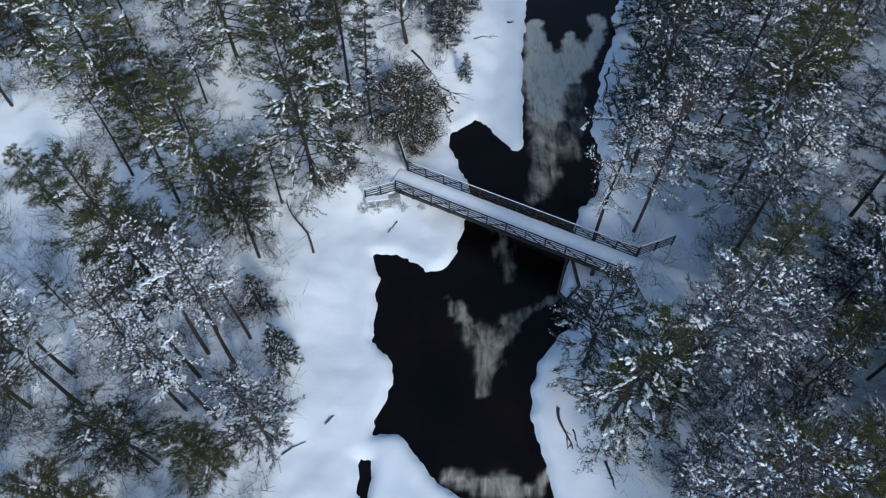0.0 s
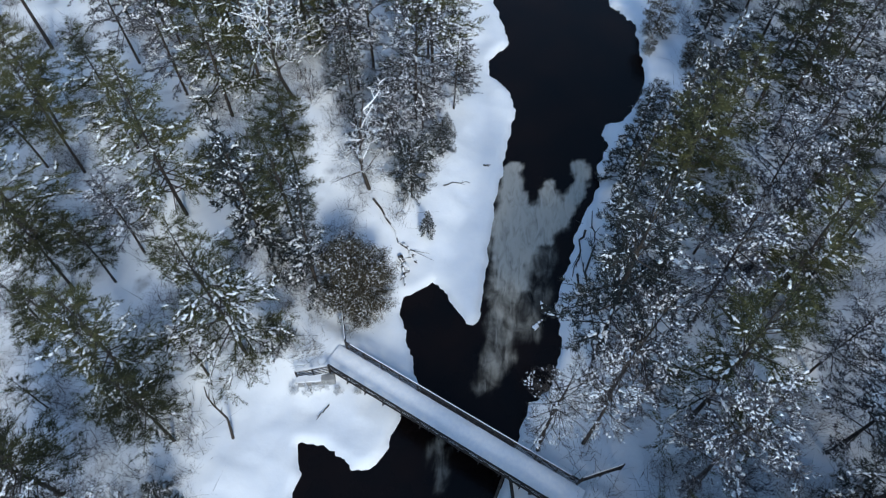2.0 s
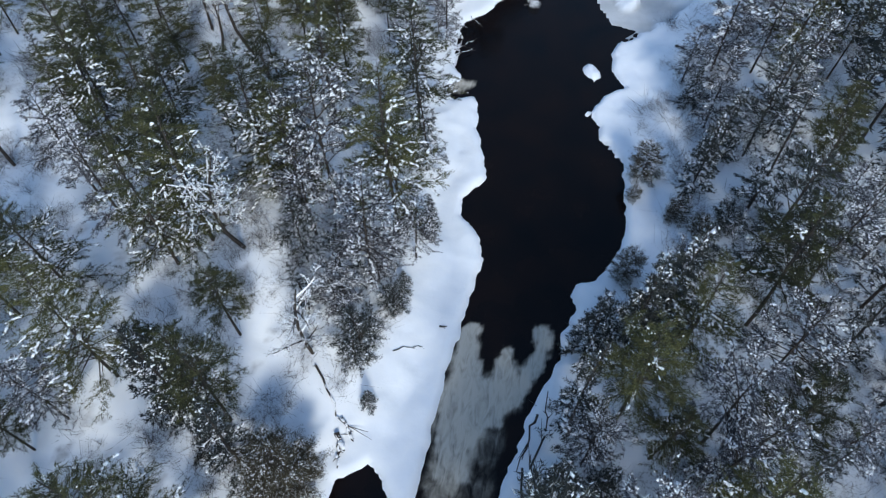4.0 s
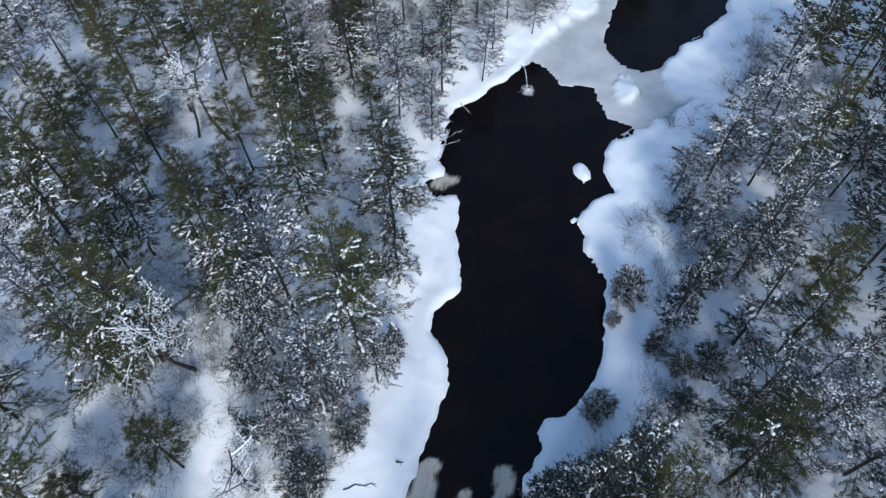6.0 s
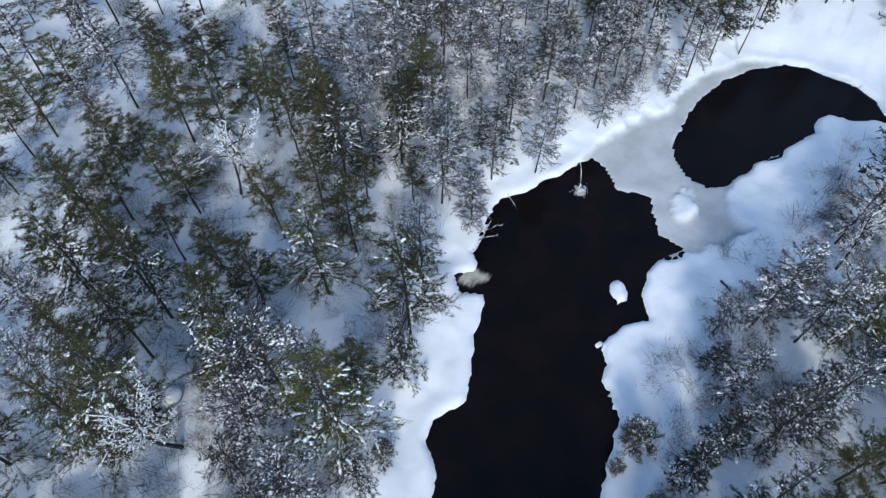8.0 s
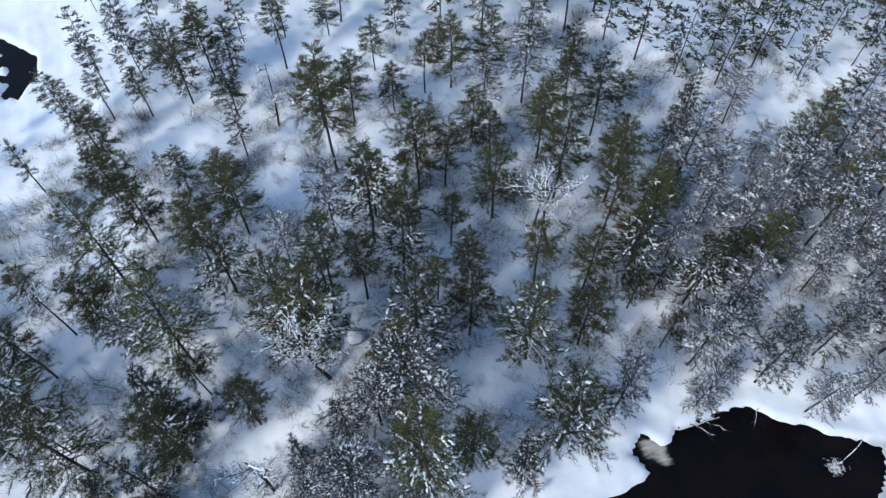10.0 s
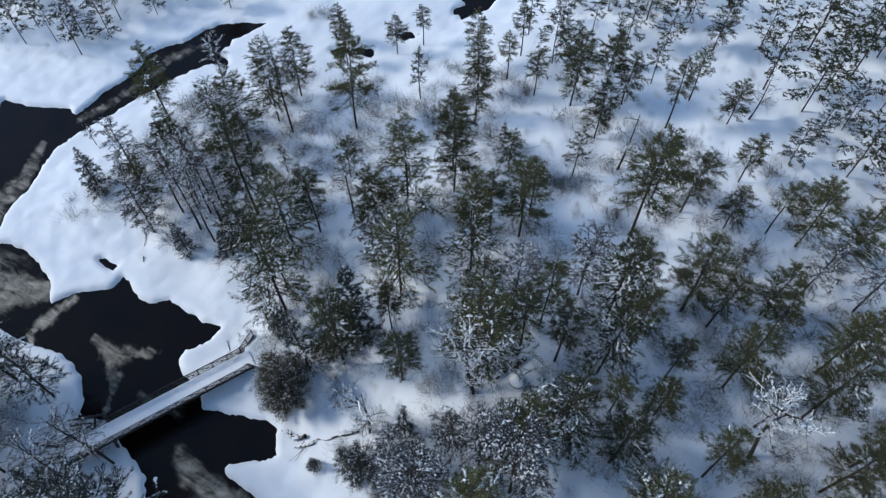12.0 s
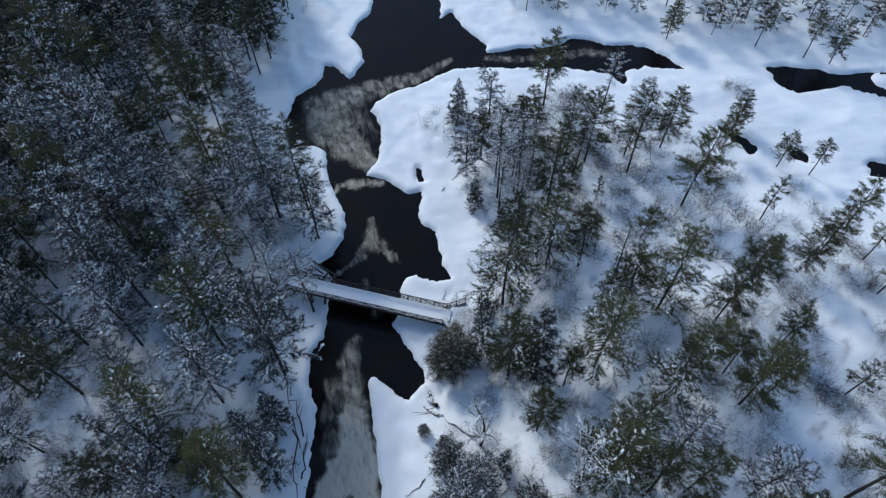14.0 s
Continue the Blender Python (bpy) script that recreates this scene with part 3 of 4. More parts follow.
for s in range(5):
    plant("frosted_conifer", "frosted", conifer(60 + s, 11.0, (0.12, 0.2, 0.3, 0.08, 0.36)[s], (1.9, 2.2, 2.3, 1.7, 2.5)[s], (60, 54, 46, 70, 42)[s], (rounded, flame, rounded, conic, rounded)[s], 0.22, 44, 0.19, 0.16, (1.6, 1.0, 2.0, 1.1, 2.4)[s], slim=0.21), (RIMED, SPRUCE, RIMED, SPRUCE, RIMED)[s],
          "dark conifer with every branch tip capped by snow")
for s in range(2):
    plant("evergreen_bush", "juniper", conifer(130 + s, 4.0, 0.03, (1.5, 1.3)[s], 60, rounded, 0.08, 60, 0.15, 0.0, (1.6, 2.4)[s], slim=0.22, wild=0.8, puff=0.1), (SPRUCE, CEDAR)[s], "dense dark evergreen bush flecked with snow", "bush")
for s in range(4):
    plant("bare_tree", "bare", broadleaf(70 + s, (13, 11, 12, 10)[s], (2.6, 2.5, 2.9, 2.3)[s], 13, 1.8), FROST, "leafless tree with snow on every twig", twig=TWIG)
for s in range(3):
    plant("larch_tree", "larch", conifer(140 + s, 14.0, (0.48, 0.4, 0.55)[s], (1.9, 2.1, 1.7)[s], (46, 50, 42)[s], rounded, 0.1, 30, 0.2, 0.12, (2.4, 1.8, 2.8)[s], slim=0.10), TWIG,
          "tall bare larch with fine grey twigs flecked with snow")
for s in range(3):
    plant("bare_bush", "bush", broadleaf(80 + s, 2.8, 1.2, 10, 1.3, 0.03), FROST, "leafless dark shrub flecked with snow", "bush", TWIG)
for s in range(3):
    plant("young_pine", "sapling", conifer(90 + s, 6.5, 0.35, (1.0, 0.8, 1.15)[s], 26, flame, 0.12, 60, 0.18, 0.2, 0.4, slim=0.16), PINE, "slim young pine lightly dusted with snow")
plant("cedar_tree", "cedar", conifer(99, 8.0, 0.02, 2.7, 150, rounded, 0.05, 60, 0.15, 0.0, 1.7, slim=0.26, wild=0.8, puff=0.16), CEDAR, "dense rounded brown-green cedar with a few flecks of snow")
for kind, seed, h, first, spread, boughs, shape, leaf, load, caps in (("far_pine", 110, 13.0, 0.28, 2.6, 38, flame, PINE, 0.16, 0.0), ("far_pine", 111, 13.0, 0.36, 2.4, 36, flame, PINE, 0.14, 0.0), ("far_pine", 114, 14.0, 0.20, 3.0, 46, flame, PINE, 0.45, 0.0),
                                                                     ("far_frosted", 112, 10.0, 0.12, 2.4, 46, rounded, SPRUCE, 0.24, 0.4), ("far_frosted", 113, 10.0, 0.08, 2.3, 46, conic, SPRUCE, 0.2, 0.4), ("far_frosted", 115, 12.0, 0.2, 2.6, 46, flame, SPRUCE, 0.3, 0.3)):
    plant("tree", kind, conifer(seed, h, first, spread, boughs, shape, 0.25, 9, 0.45, 0.75 * load, 0.8 * caps, True, 0.31), leaf, "conifer")


def scrub(seed):
    """A low bush of bare shoots with a little snow."""
    rng = np.random.RandomState(seed)
    shoots, snow = Growth(), Growth()
    way = rng.normal(size=(64, 3)) * (0.75, 0.75, 0.25) + UP * 0.8
    root = rng.normal(size=(64, 3)) * (0.6, 0.6, 0)
    shoots.blades(root, way, rng.uniform(0.6, 2.1, 64), rng.uniform(0.016, 0.038, 64), rng)
    at = root[:12] + way[:12] * rng.uniform(0.4, 0.9, (12, 1))
    snow.caps(at, way[:12] * (1, 1, 0.2), rng.uniform(0.08, 0.2, 12), rng.uniform(0.05, 0.1, 12), rng.uniform(0.03, 0.06, 12), rng)
    return Growth(), shoots, Growth(), snow


for s in range(3):
    plant("tree", "far_bush", scrub(120 + s), FROST, "shrub", "bush", TWIG)


# ---- footbridge ----
def box(g, a, b, width, height, up=(0, 0, 1.0)):
    """A squared bar from a to b, with its corners taken off a little."""
    a, b = np.array(a, float), np.array(b, float)
    way = (b - a) / np.linalg.norm(b - a)
    side = np.cross(way, up if abs(way @ np.array(up)) < 0.99 else (1.0, 0, 0))
    side /= np.linalg.norm(side)
    rise = np.cross(side, way)
    c = 0.12 * min(width, height)
    w, h = width / 2, height / 2
    ring = np.array([(w - c, h), (w, h - c), (w, c - h), (w - c, -h), (c - w, -h), (-w, c - h), (-w, h - c), (c - w, h)])
    pts = [p + side * u + rise * v for p in (a, b) for u, v in ring]
    g.v.append(np.array(pts))
    n = g.n
    g.quads.append(np.array([(n + k, n + (k + 1) % 8, n + 8 + (k + 1) % 8, n + 8 + k) for k in range(8)]))
    for base in (n, n + 8):
        g.quads.append(np.array([(base, base + 1, base + 2, base + 3), (base + 3, base + 4, base + 5, base), (base + 5, base + 6, base + 7, base)][:3]))
    g.n += 16


def bar(name, parent, mat, a, b, width, height, label=""):
    g = Growth()
    box(g, a, b, width, height)
    return part(name, g.mesh(name, mat), parent, label)


WEST, EAST = np.array([3.45, 46.48, 1.72]), np.array([19.5, 38.45, 2.25])
BWAY = (EAST - WEST) / np.linalg.norm(EAST - WEST)
BSIDE = np.array([-BWAY[1], BWAY[0], 0]) / math.hypot(BWAY[0], BWAY[1])
bridge = tagged(new("footbridge"), "snow-covered footbridge with dark railings across the river", "bridge")
for s in (-0.75, 0.75):
    bar("girder", bridge, STEEL, WEST + BSIDE * s - UP * 0.34, EAST + BSIDE * s - UP * 0.34, 0.16, 0.46, "dark steel girder")
bar("deck", bridge, TIMBER, WEST - UP * 0.05, EAST - UP * 0.05, 1.96, 0.1, "plank deck")


def railing(parent, a, b, n, side, braces=False, snowy=True):
    """Posts, four rails and a handrail from foot a to foot b; braces slant outwards to the ends of the cross beams."""
    for k in range(n + 1):
        foot = a + (b - a) * k / n
        bar("post", parent, TIMBER, foot - UP * 0.15, foot + UP * 1.12, 0.09, 0.09)
        if braces and k < n:
            onward = a + (b - a) * (k + 1) / n
            low, high = (foot, onward) if k < n / 2 else (onward, foot)
            bar("brace", parent, TIMBER, low + BSIDE * side * 0.05 + UP * 0.1, high + BSIDE * side * 0.05 + UP * 1.0, 0.05, 0.07)
        if braces:
            bar("cross_beam", parent, TIMBER, foot - BSIDE * side * 0.3 - UP * 0.15, foot + BSIDE * side * 0.12 - UP * 0.15, 0.08, 0.12)
    for z in (0.12, 0.38, 0.64, 0.88):
        bar("rail", parent, TIMBER, a + UP * z, b + UP * z, 0.035, 0.075)
    top_rail = bar("handrail", parent, TIMBER, a + UP * 1.12, b + UP * 1.12, 0.09, 0.06)
    if snowy:
        bar("snow_strip", top_rail, LOOSE_SNOW, a + UP * 1.17 + (b - a) * 0.02, b + UP * 1.17 - (b - a) * 0.03, 0.06, 0.05, "thin strip of snow on the handrail")


for side in (-1, 1):
    railing(bridge, WEST + BSIDE * side, EAST + BSIDE * side, 12, side, True, side > 0)
for a, b, side in (((0.75, 45.0, 1.3), (3.0, 45.5, 1.7), -1), ((3.0, 50.4, 1.5), (3.8, 47.5, 1.68), -1), ((20.1, 39.5, 2.2), (22.8, 40.7, 1.9), 1), ((19.2, 37.5, 2.1), (20.0, 35.4, 1.8), 1)):
    wing = tagged(new("approach_railing"), "short dark railing flaring out from the bridge end", "railing", "approach railings")
    railing(wing, np.array(a), np.array(b), 2, side)
# abutments
abutment = tagged(new("abutment"), "grey concrete wing wall at the bridge end, capped with snow", "wall")
bar("wall", abutment, CONCRETE, (0.7, 44.8, 0.9), (3.3, 45.3, 0.9), 0.5, 1.1)
bar("snow_cap", abutment, LOOSE_SNOW, (0.72, 44.82, 1.5), (2.4, 45.12, 1.5), 0.5, 0.16)
crib = tagged(new("timber_crib"), "broken old timber crib at the water's edge under the bridge", "timber wall")
for a, b, w in (((15.7, 40.4, 1.2), (16.2, 38.0, 0.5), 0.2), ((15.5, 40.2, 0.9), (14.7, 37.5, 0.35), 0.2), ((14.7, 37.5, 0.4), (16.4, 35.6, 0.45), 0.22), ((16.2, 38.0, 0.6), (15.2, 36.9, 0.5), 0.18),
                ((15.4, 37.0, 0.62), (16.9, 35.2, 0.7), 0.16), ((15.9, 37.3, 0.66), (17.2, 35.8, 0.75), 0.14), ((16.3, 41.0, 0.2), (16.0, 41.0, 2.0), 0.25), ((17.2, 39.0, 0.2), (17.2, 39.0, 2.0), 0.25), ((17.6, 40.6, 0.2), (17.6, 40.6, 2.0), 0.25)):
    bar("beam", crib, DEADWOOD, a, b, w, w)
# trodden snow on the deck
k = np.linspace(0, 1, 90)
across = np.linspace(-0.93, 0.93, 9)
P = (WEST - BWAY * 0.6)[None, None] + (EAST - WEST + BWAY * 1.2)[None, None] * k[:, None, None] + BSIDE * across[None, :, None]
P[..., 2] += 0.22 + 0.03 * waves(P[..., 0], P[..., 1], 0.9, 60) - 0.1 * np.abs(across / 0.93) ** 6
index = np.arange(P[..., 0].size).reshape(P.shape[:2])
quads = np.stack([index[:-1, :-1], index[1:, :-1], index[1:, 1:], index[:-1, 1:]], -1).reshape(-1, 4)
tagged(new("deck_snow", mesh_of("deck_snow", P.reshape(-1, 3), quads, LOOSE_SNOW, True)), "smooth layer of snow lying on the bridge deck", "snow")


# ---- where the trees stand: x, y and height, by kind and from south to north ----
PINES_A = [(25.4, -2.4, 11.1), (18.6, -0.7, 11.2), (20.5, 2.0, 11.4), (-39.4, 7.9, 7.0), (-51.3, 12.6, 8.0), (35.7, 15.1, 9.6), (-57.0, 16.4, 8.0), (-17.3, 16.9, 13.3), (-60.2, 18.2, 8.0), (31.6, 22.0, 9.5), (-13.7, 22.3, 9.0), (23.4, 23.4, 12.0), (-6.4, 24.6, 9.0), (-10.6, 25.3, 11.1), (-26.6, 25.7, 10.9), (-41.4, 26.5, 7), (-29.8, 28.2, 11.3), (-19.0, 28.6, 13.1), (-24.6, 28.6, 11.1), (-38.0, 29.8, 7.2), (28.5, 30.2, 10.2), (-43.3, 34.4, 7), (-11.7, 35.5, 17.1), (-46.7, 36.6, 7), (-28.3, 38.1, 15.0), (-6.5, 39.9, 12.0), (-20.7, 42.6, 7), (-12.7, 43.9, 12.0)]
PINES_B = [(-45.2, 46.0, 9.5), (-40.4, 48.6, 9.4), (-16.2, 49.4, 10.7), (-49.6, 50.1, 8.7), (-13.6, 50.4, 8.7), (-30.1, 51.1, 10.0), (-27.4, 52.5, 12.8), (-24.1, 54.6, 11.0), (-43.7, 55.0, 8.1), (-1.1, 55.2, 14.3), (-6.4, 57.6, 8.0), (29.2, 57.8, 10.5), (-47.5, 58.3, 10.0), (-30.0, 58.4, 7), (36.0, 58.7, 14.0), (-19.3, 59.6, 12.2), (-44.2, 59.9, 11.9), (-22.7, 60.0, 8.9), (26.8, 60.6, 16.5), (-2.4, 61.5, 10.0), (-52.7, 61.9, 6.1), (-47.2, 62.9, 10.8), (-25.8, 63.2, 9.7), (-22.6, 63.5, 13.2), (-46.8, 65.5, 8.4), (36.4, 69.8, 17.0)]
PINES_C = [(-9.2, 70.1, 13.2), (-13.4, 70.5, 12.5), (-63.0, 72.1, 9.0), (-52.1, 72.4, 8.7), (-10.5, 73.4, 12.0), (-28.4, 74.0, 18.5), (-35.2, 74.1, 10.2), (-21.1, 76.7, 11.1), (-34.8, 77.6, 11.0), (-50.4, 77.8, 7.4), (6.3, 78.0, 12.0), (-15.6, 78.8, 12.9), (-9.0, 79.8, 8.0), (-5.0, 81.6, 12.2), (40.9, 81.7, 13.2), (-41.7, 81.7, 8.0), (-22.8, 81.8, 13.6), (-35.0, 82.4, 7.4), (-15.2, 83.1, 8.9), (-10.9, 83.4, 8.3), (-22.6, 84.8, 10.6), (-36.3, 86.5, 9.0), (43.4, 88.1, 9.9), (-17.3, 88.2, 11.8), (-26.6, 89.0, 10.0), (-8.3, 89.3, 11.0), (-36.0, 89.6, 11.0), (-22.9, 89.8, 10.6), (-1.7, 91.5, 12.0), (-6.5, 93.8, 10.7)]
PINES_D = [(-35.4, 94.0, 11.0), (-17.3, 95.0, 15.4), (-3.6, 97.4, 7), (-27.1, 98.4, 9.0), (-12.3, 98.8, 12.0), (0.9, 98.9, 7), (-15.9, 100.6, 13.0), (-30.1, 101.7, 9.0), (-24.7, 102.6, 13.0), (-19.6, 102.7, 9.4), (-33.9, 103.6, 8.7), (-13.2, 104.3, 8.9), (-3.5, 106.7, 9.7), (-42.2, 106.7, 14.0), (42.9, 113.1, 12.0), (-13.4, 120.7, 13.0), (6.0, 122.5, 7.0)]
BIG_PINES = [(16.6, 27.6, 16.3), (25.8, 35.2, 12.2), (31.5, 35.9, 10.5), (-9.3, 42.9, 14.5), (27.5, 44.5, 17.9), (-3.2, 46.2, 16.3), (-18.7, 52.0, 16.1), (33.2, 52.7, 15.5), (-10.1, 56.5, 15.3), (-15.1, 61.6, 12.3), (-64.1, 62.2, 10), (-8.5, 65.8, 14.4), (30.9, 66.2, 13.8), (-6.5, 68.1, 15.9), (7.1, 74.2, 20.1), (-1.1, 74.4, 14.4), (-17.3, 75.7, 16.2), (-4.6, 76.6, 15.1), (-11.9, 77.3, 13.3), (-1.7, 86.1, 15.2), (6.9, 86.1, 16.9), (-6.4, 98.1, 12.7), (41.6, 100.0, 14.5), (-2.5, 102.9, 11.8), (-1.7, 127.9, 11.0)]
FROSTED_A = [(22.0, 13.7, 11.2), (28.5, 17.2, 9.8), (20.6, 24.5, 10.0), (-3.8, 26.7, 11.4), (26.3, 27.8, 10.4), (23.3, 28.7, 14.0), (21.7, 31.1, 6.9), (15.8, 32.1, 12.1), (27.2, 40.3, 15.0), (22.3, 45.9, 14.7), (35.8, 48.3, 9.6), (21.5, 49.0, 21), (27.8, 51.0, 15.4), (0.8, 52.3, 13.8), (-12.1, 52.8, 9.2), (36.2, 54.9, 14.0), (32.8, 56.3, 14.8), (24.5, 56.9, 9.8)]
FROSTED_B = [(5.4, 65.0, 7.0), (4.4, 67.2, 8.5), (6.8, 68.8, 7.5), (2.2, 64.6, 7.0), (23.3, 59.4, 13.9), (32.9, 59.7, 13.2), (6.8, 61.2, 6.0), (36.4, 63.8, 14.0), (4.5, 64.8, 8.4), (-13.0, 67.6, 13.2), (6.3, 68.3, 14.2), (1.0, 68.7, 8.3), (0.8, 71.6, 11.5), (9.3, 71.9, 8.8), (-19.1, 72.1, 12.0), (40.4, 73.0, 13.0), (36.0, 73.7, 17.0), (1.5, 75.1, 17.3), (41.0, 76.9, 12.2)]
FROSTED_C = [(8.3, 81.9, 11.7), (37.4, 82.0, 15.0), (-30.1, 85.1, 6.0), (37.3, 88.2, 14.0), (39.6, 91.0, 14.5), (33.9, 91.5, 10.6), (4.7, 92.7, 11.3), (40.2, 94.2, 12.0), (31.9, 97.7, 7.0), (38.5, 99.1, 13.1), (7.0, 99.4, 9.2), (34.8, 99.4, 14.2), (3.2, 100.8, 11.5), (36.8, 102.0, 9.0), (6.5, 106.3, 11.3), (-0.8, 107.3, 9.6), (-9.7, 107.8, 9.0), (10.4, 109.2, 8.0), (40.3, 111.5, 12.0), (-14.7, 113.1, 6), (0.1, 114.2, 9.0), (10.5, 114.2, 7.0), (-5.2, 114.4, 12.0), (4.3, 115.8, 8.0), (-1.1, 117.8, 12.0), (-21.9, 118.0, 8.7), (-8.9, 119.1, 8.7), (-1.8, 122.0, 12.0)]
FROSTED_D = [(-6.9, 124.0, 12.0), (-8.4, 129.9, 12.0)]
SPRUCES = [(29.3, 68.0, 15.2), (24.3, 65.9, 10.4), (27.2, 66.9, 13.8), (-5.2, 16.8, 7.2), (-3.7, 31.9, 5.8), (-5.9, 36.0, 4.3), (-0.9, 47.3, 4.3), (22.7, 54.2, 9.0), (25.9, 54.7, 6.9), (-3.8, 55.0, 13.7), (8.4, 58.5, 2.8), (9.0, 68.8, 2.5), (9.9, 75.0, 5.2), (32.7, 83.9, 9.5), (34.6, 87.6, 9.0), (32.5, 94.4, 5.1), (-22.4, 112.4, 10.0)]
LARCHES = [(29.7, 71.0, 9.4), (-16.4, 45.9, 9.7), (-9.5, 28.7, 12.1), (-7.5, 28.0, 12.4), (-11.1, 30.2, 13.3), (-9.1, 30.8, 13.6), (-24.5, 20.4, 11.4), (-16.0, 28.9, 14.3), (-16.8, 30.7, 12.6), (-6.6, 31.4, 15.0), (-23.8, 31.4, 15.0), (-8.7, 32.5, 15.0), (-6.3, 33.6, 10.9), (-8.6, 34.3, 9.1), (17.7, 41.9, 13.2), (20.6, 42.4, 14.4), (-5.5, 44.6, 8)]
YOUNG_PINES = [(-10.1, 10.9, 4), (-18.1, 35.1, 5.1), (-15.0, 40.9, 5.1), (-33.8, 55.8, 4), (-33.7, 64.9, 8.2), (-25.7, 114.6, 4)]
BARE_TREES = [(23.3, 34.6, 8.8), (3.3, 61.4, 10.7), (-4.0, 68.3, 11.9), (-37.5, 69.0, 10.9), (-53.0, 79.9, 8.3), (-15.1, 92.0, 9.2), (-12.0, 92.5, 12.5), (40.7, 108.2, 9.0)]
JUNIPERS = [(6.7, 62.8, 5.6), (8.6, 66.6, 3.4), (27.1, 73.7, 4.0), (33.3, 75.5, 3.1), (33.0, 78.7, 2.8), (35.1, 79.2, 3.9), (31.3, 80.4, 3.2), (27.6, 82.4, 1.7), (28.4, 85.0, 5.0)]
STANDS = [
    ("pine", [*PINES_A, *PINES_B, *PINES_C, *PINES_D], "pines of the forest"),
    ("big_pine", [*BIG_PINES], "large snowy pines"),
    ("spruce", [*SPRUCES], "small spruces"),
    ("frosted", [*FROSTED_A, *FROSTED_B, *FROSTED_C, *FROSTED_D], "snow-capped conifers"),
    ("larch", [*LARCHES], "bare larches"),
    ("bare", [*BARE_TREES], "leafless trees"),
    ("sapling", [*YOUNG_PINES], "young pines"),
    ("juniper", [*JUNIPERS], "bushes on the east bank"),
]


# ---- forest ----
def stand(kind, rows, group=""):
    """Trees of a kind on the ground, each scaled to its height."""
    x, y, tall = np.array(rows, float).T
    for n, (px, py, ph, z) in enumerate(zip(x, y, tall, ground_height(x, y)[0])):
        root, top, _, _ = KINDS[kind][(n * 7 + int(px * 3)) % len(KINDS[kind])]
        ob = copy_thing(root, pose(px, py, z, 0, 0, (px * 71 + py * 37) % 360))
        wide = (ph / top) ** 0.75
        ob.scale = (wide, wide, ph / top)
        tagged(ob, group=group)


for kind, rows, group in STANDS:
    stand(kind, rows, group)
stand("cedar", [(4.0, 51.7, 7.6)])

# the rest of the woods, too many to count, joined by kind
rng = np.random.RandomState(7)
marked = np.array([(x, y) for _, rows, _ in STANDS for x, y, _ in rows] + [(4.0, 51.7), (12, 45)])
CLEARINGS_A = [(28.9, 50.9, 3), (27, 45.7, 2.4), (24.2, 36.7, 2.2), (38.8, 52.7, 2), (26.4, 35.2, 2), (23.2, 34.8, 2), (-12.6, 48.6, 2), (-24.5, 48.4, 3.5), (34.7, 66.7, 2.6), (28.9, 58.8, 2.2), (28, 54, 2.4), (34.1, 63.6, 2.6), (35.2, 85.5, 2.2), (45.1, 74.7, 2.4), (-17.7, 70.4, 2.8), (-22.5, 72.9, 3), (-14.8, 66, 3), (-31.3, 79.5, 3), (-12.5, 58.3, 2), (-17.5, 52.4, 2.2), (-1, 60.5, 2), (45.2, 92.2, 2.6), (39.4, 98, 2.4), (52.1, 111.8, 3), (40.4, 83.5, 2.2), (-30.1, 101.1, 2.2), (-35.6, 98.8, 3), (-15.6, 78.7, 2.2), (-1.3, 76.6, 1.6), (0.9, 85.8, 1.8), (-39, 38.3, 3.5), (-38.6, 55.5, 3), (-28.2, 67.6, 3.2), (-9, 57.4, 2.6), (-13.3, 59.8, 2.2)]
CLEARINGS_B = [(-0.4, 82.6, 2), (-40.3, 118.7, 8), (-21.4, 123.5, 4), (-40.9, 92.4, 2.6), (5.6, 109.4, 2), (-8.9, 70.9, 1.8), (-10.2, 54.9, 2.6), (-8.1, 56.7, 2.4), (-27.7, 50.5, 3.4), (-37.6, 60.8, 3.2), (-44.4, 57.3, 3), (-24, 78.2, 2.6), (-14.8, 82.1, 2), (-41.3, 81.4, 2.4), (-34.9, 91, 2.2), (-28.4, 80.4, 2.4), (31.2, 4.4, 4), (32.3, 48.9, 2.4), (24.1, 32.7, 2), (41.4, 36.7, 2.4), (32, 113, 4.5), (34, 119, 4), (36, 124.5, 3.5), (29, 103.5, 3.5), (26.1, 111.8, 4)]
CLEARINGS = CLEARINGS_A + CLEARINGS_B
spots = np.stack([rng.uniform(-88, 66, 40000), rng.uniform(-42, 158, 40000)], 1)
spot_z, spot_d, spot_ice = ground_height(spots[:, 0], spots[:, 1])
joined, small = [], []
near = np.array(marked)
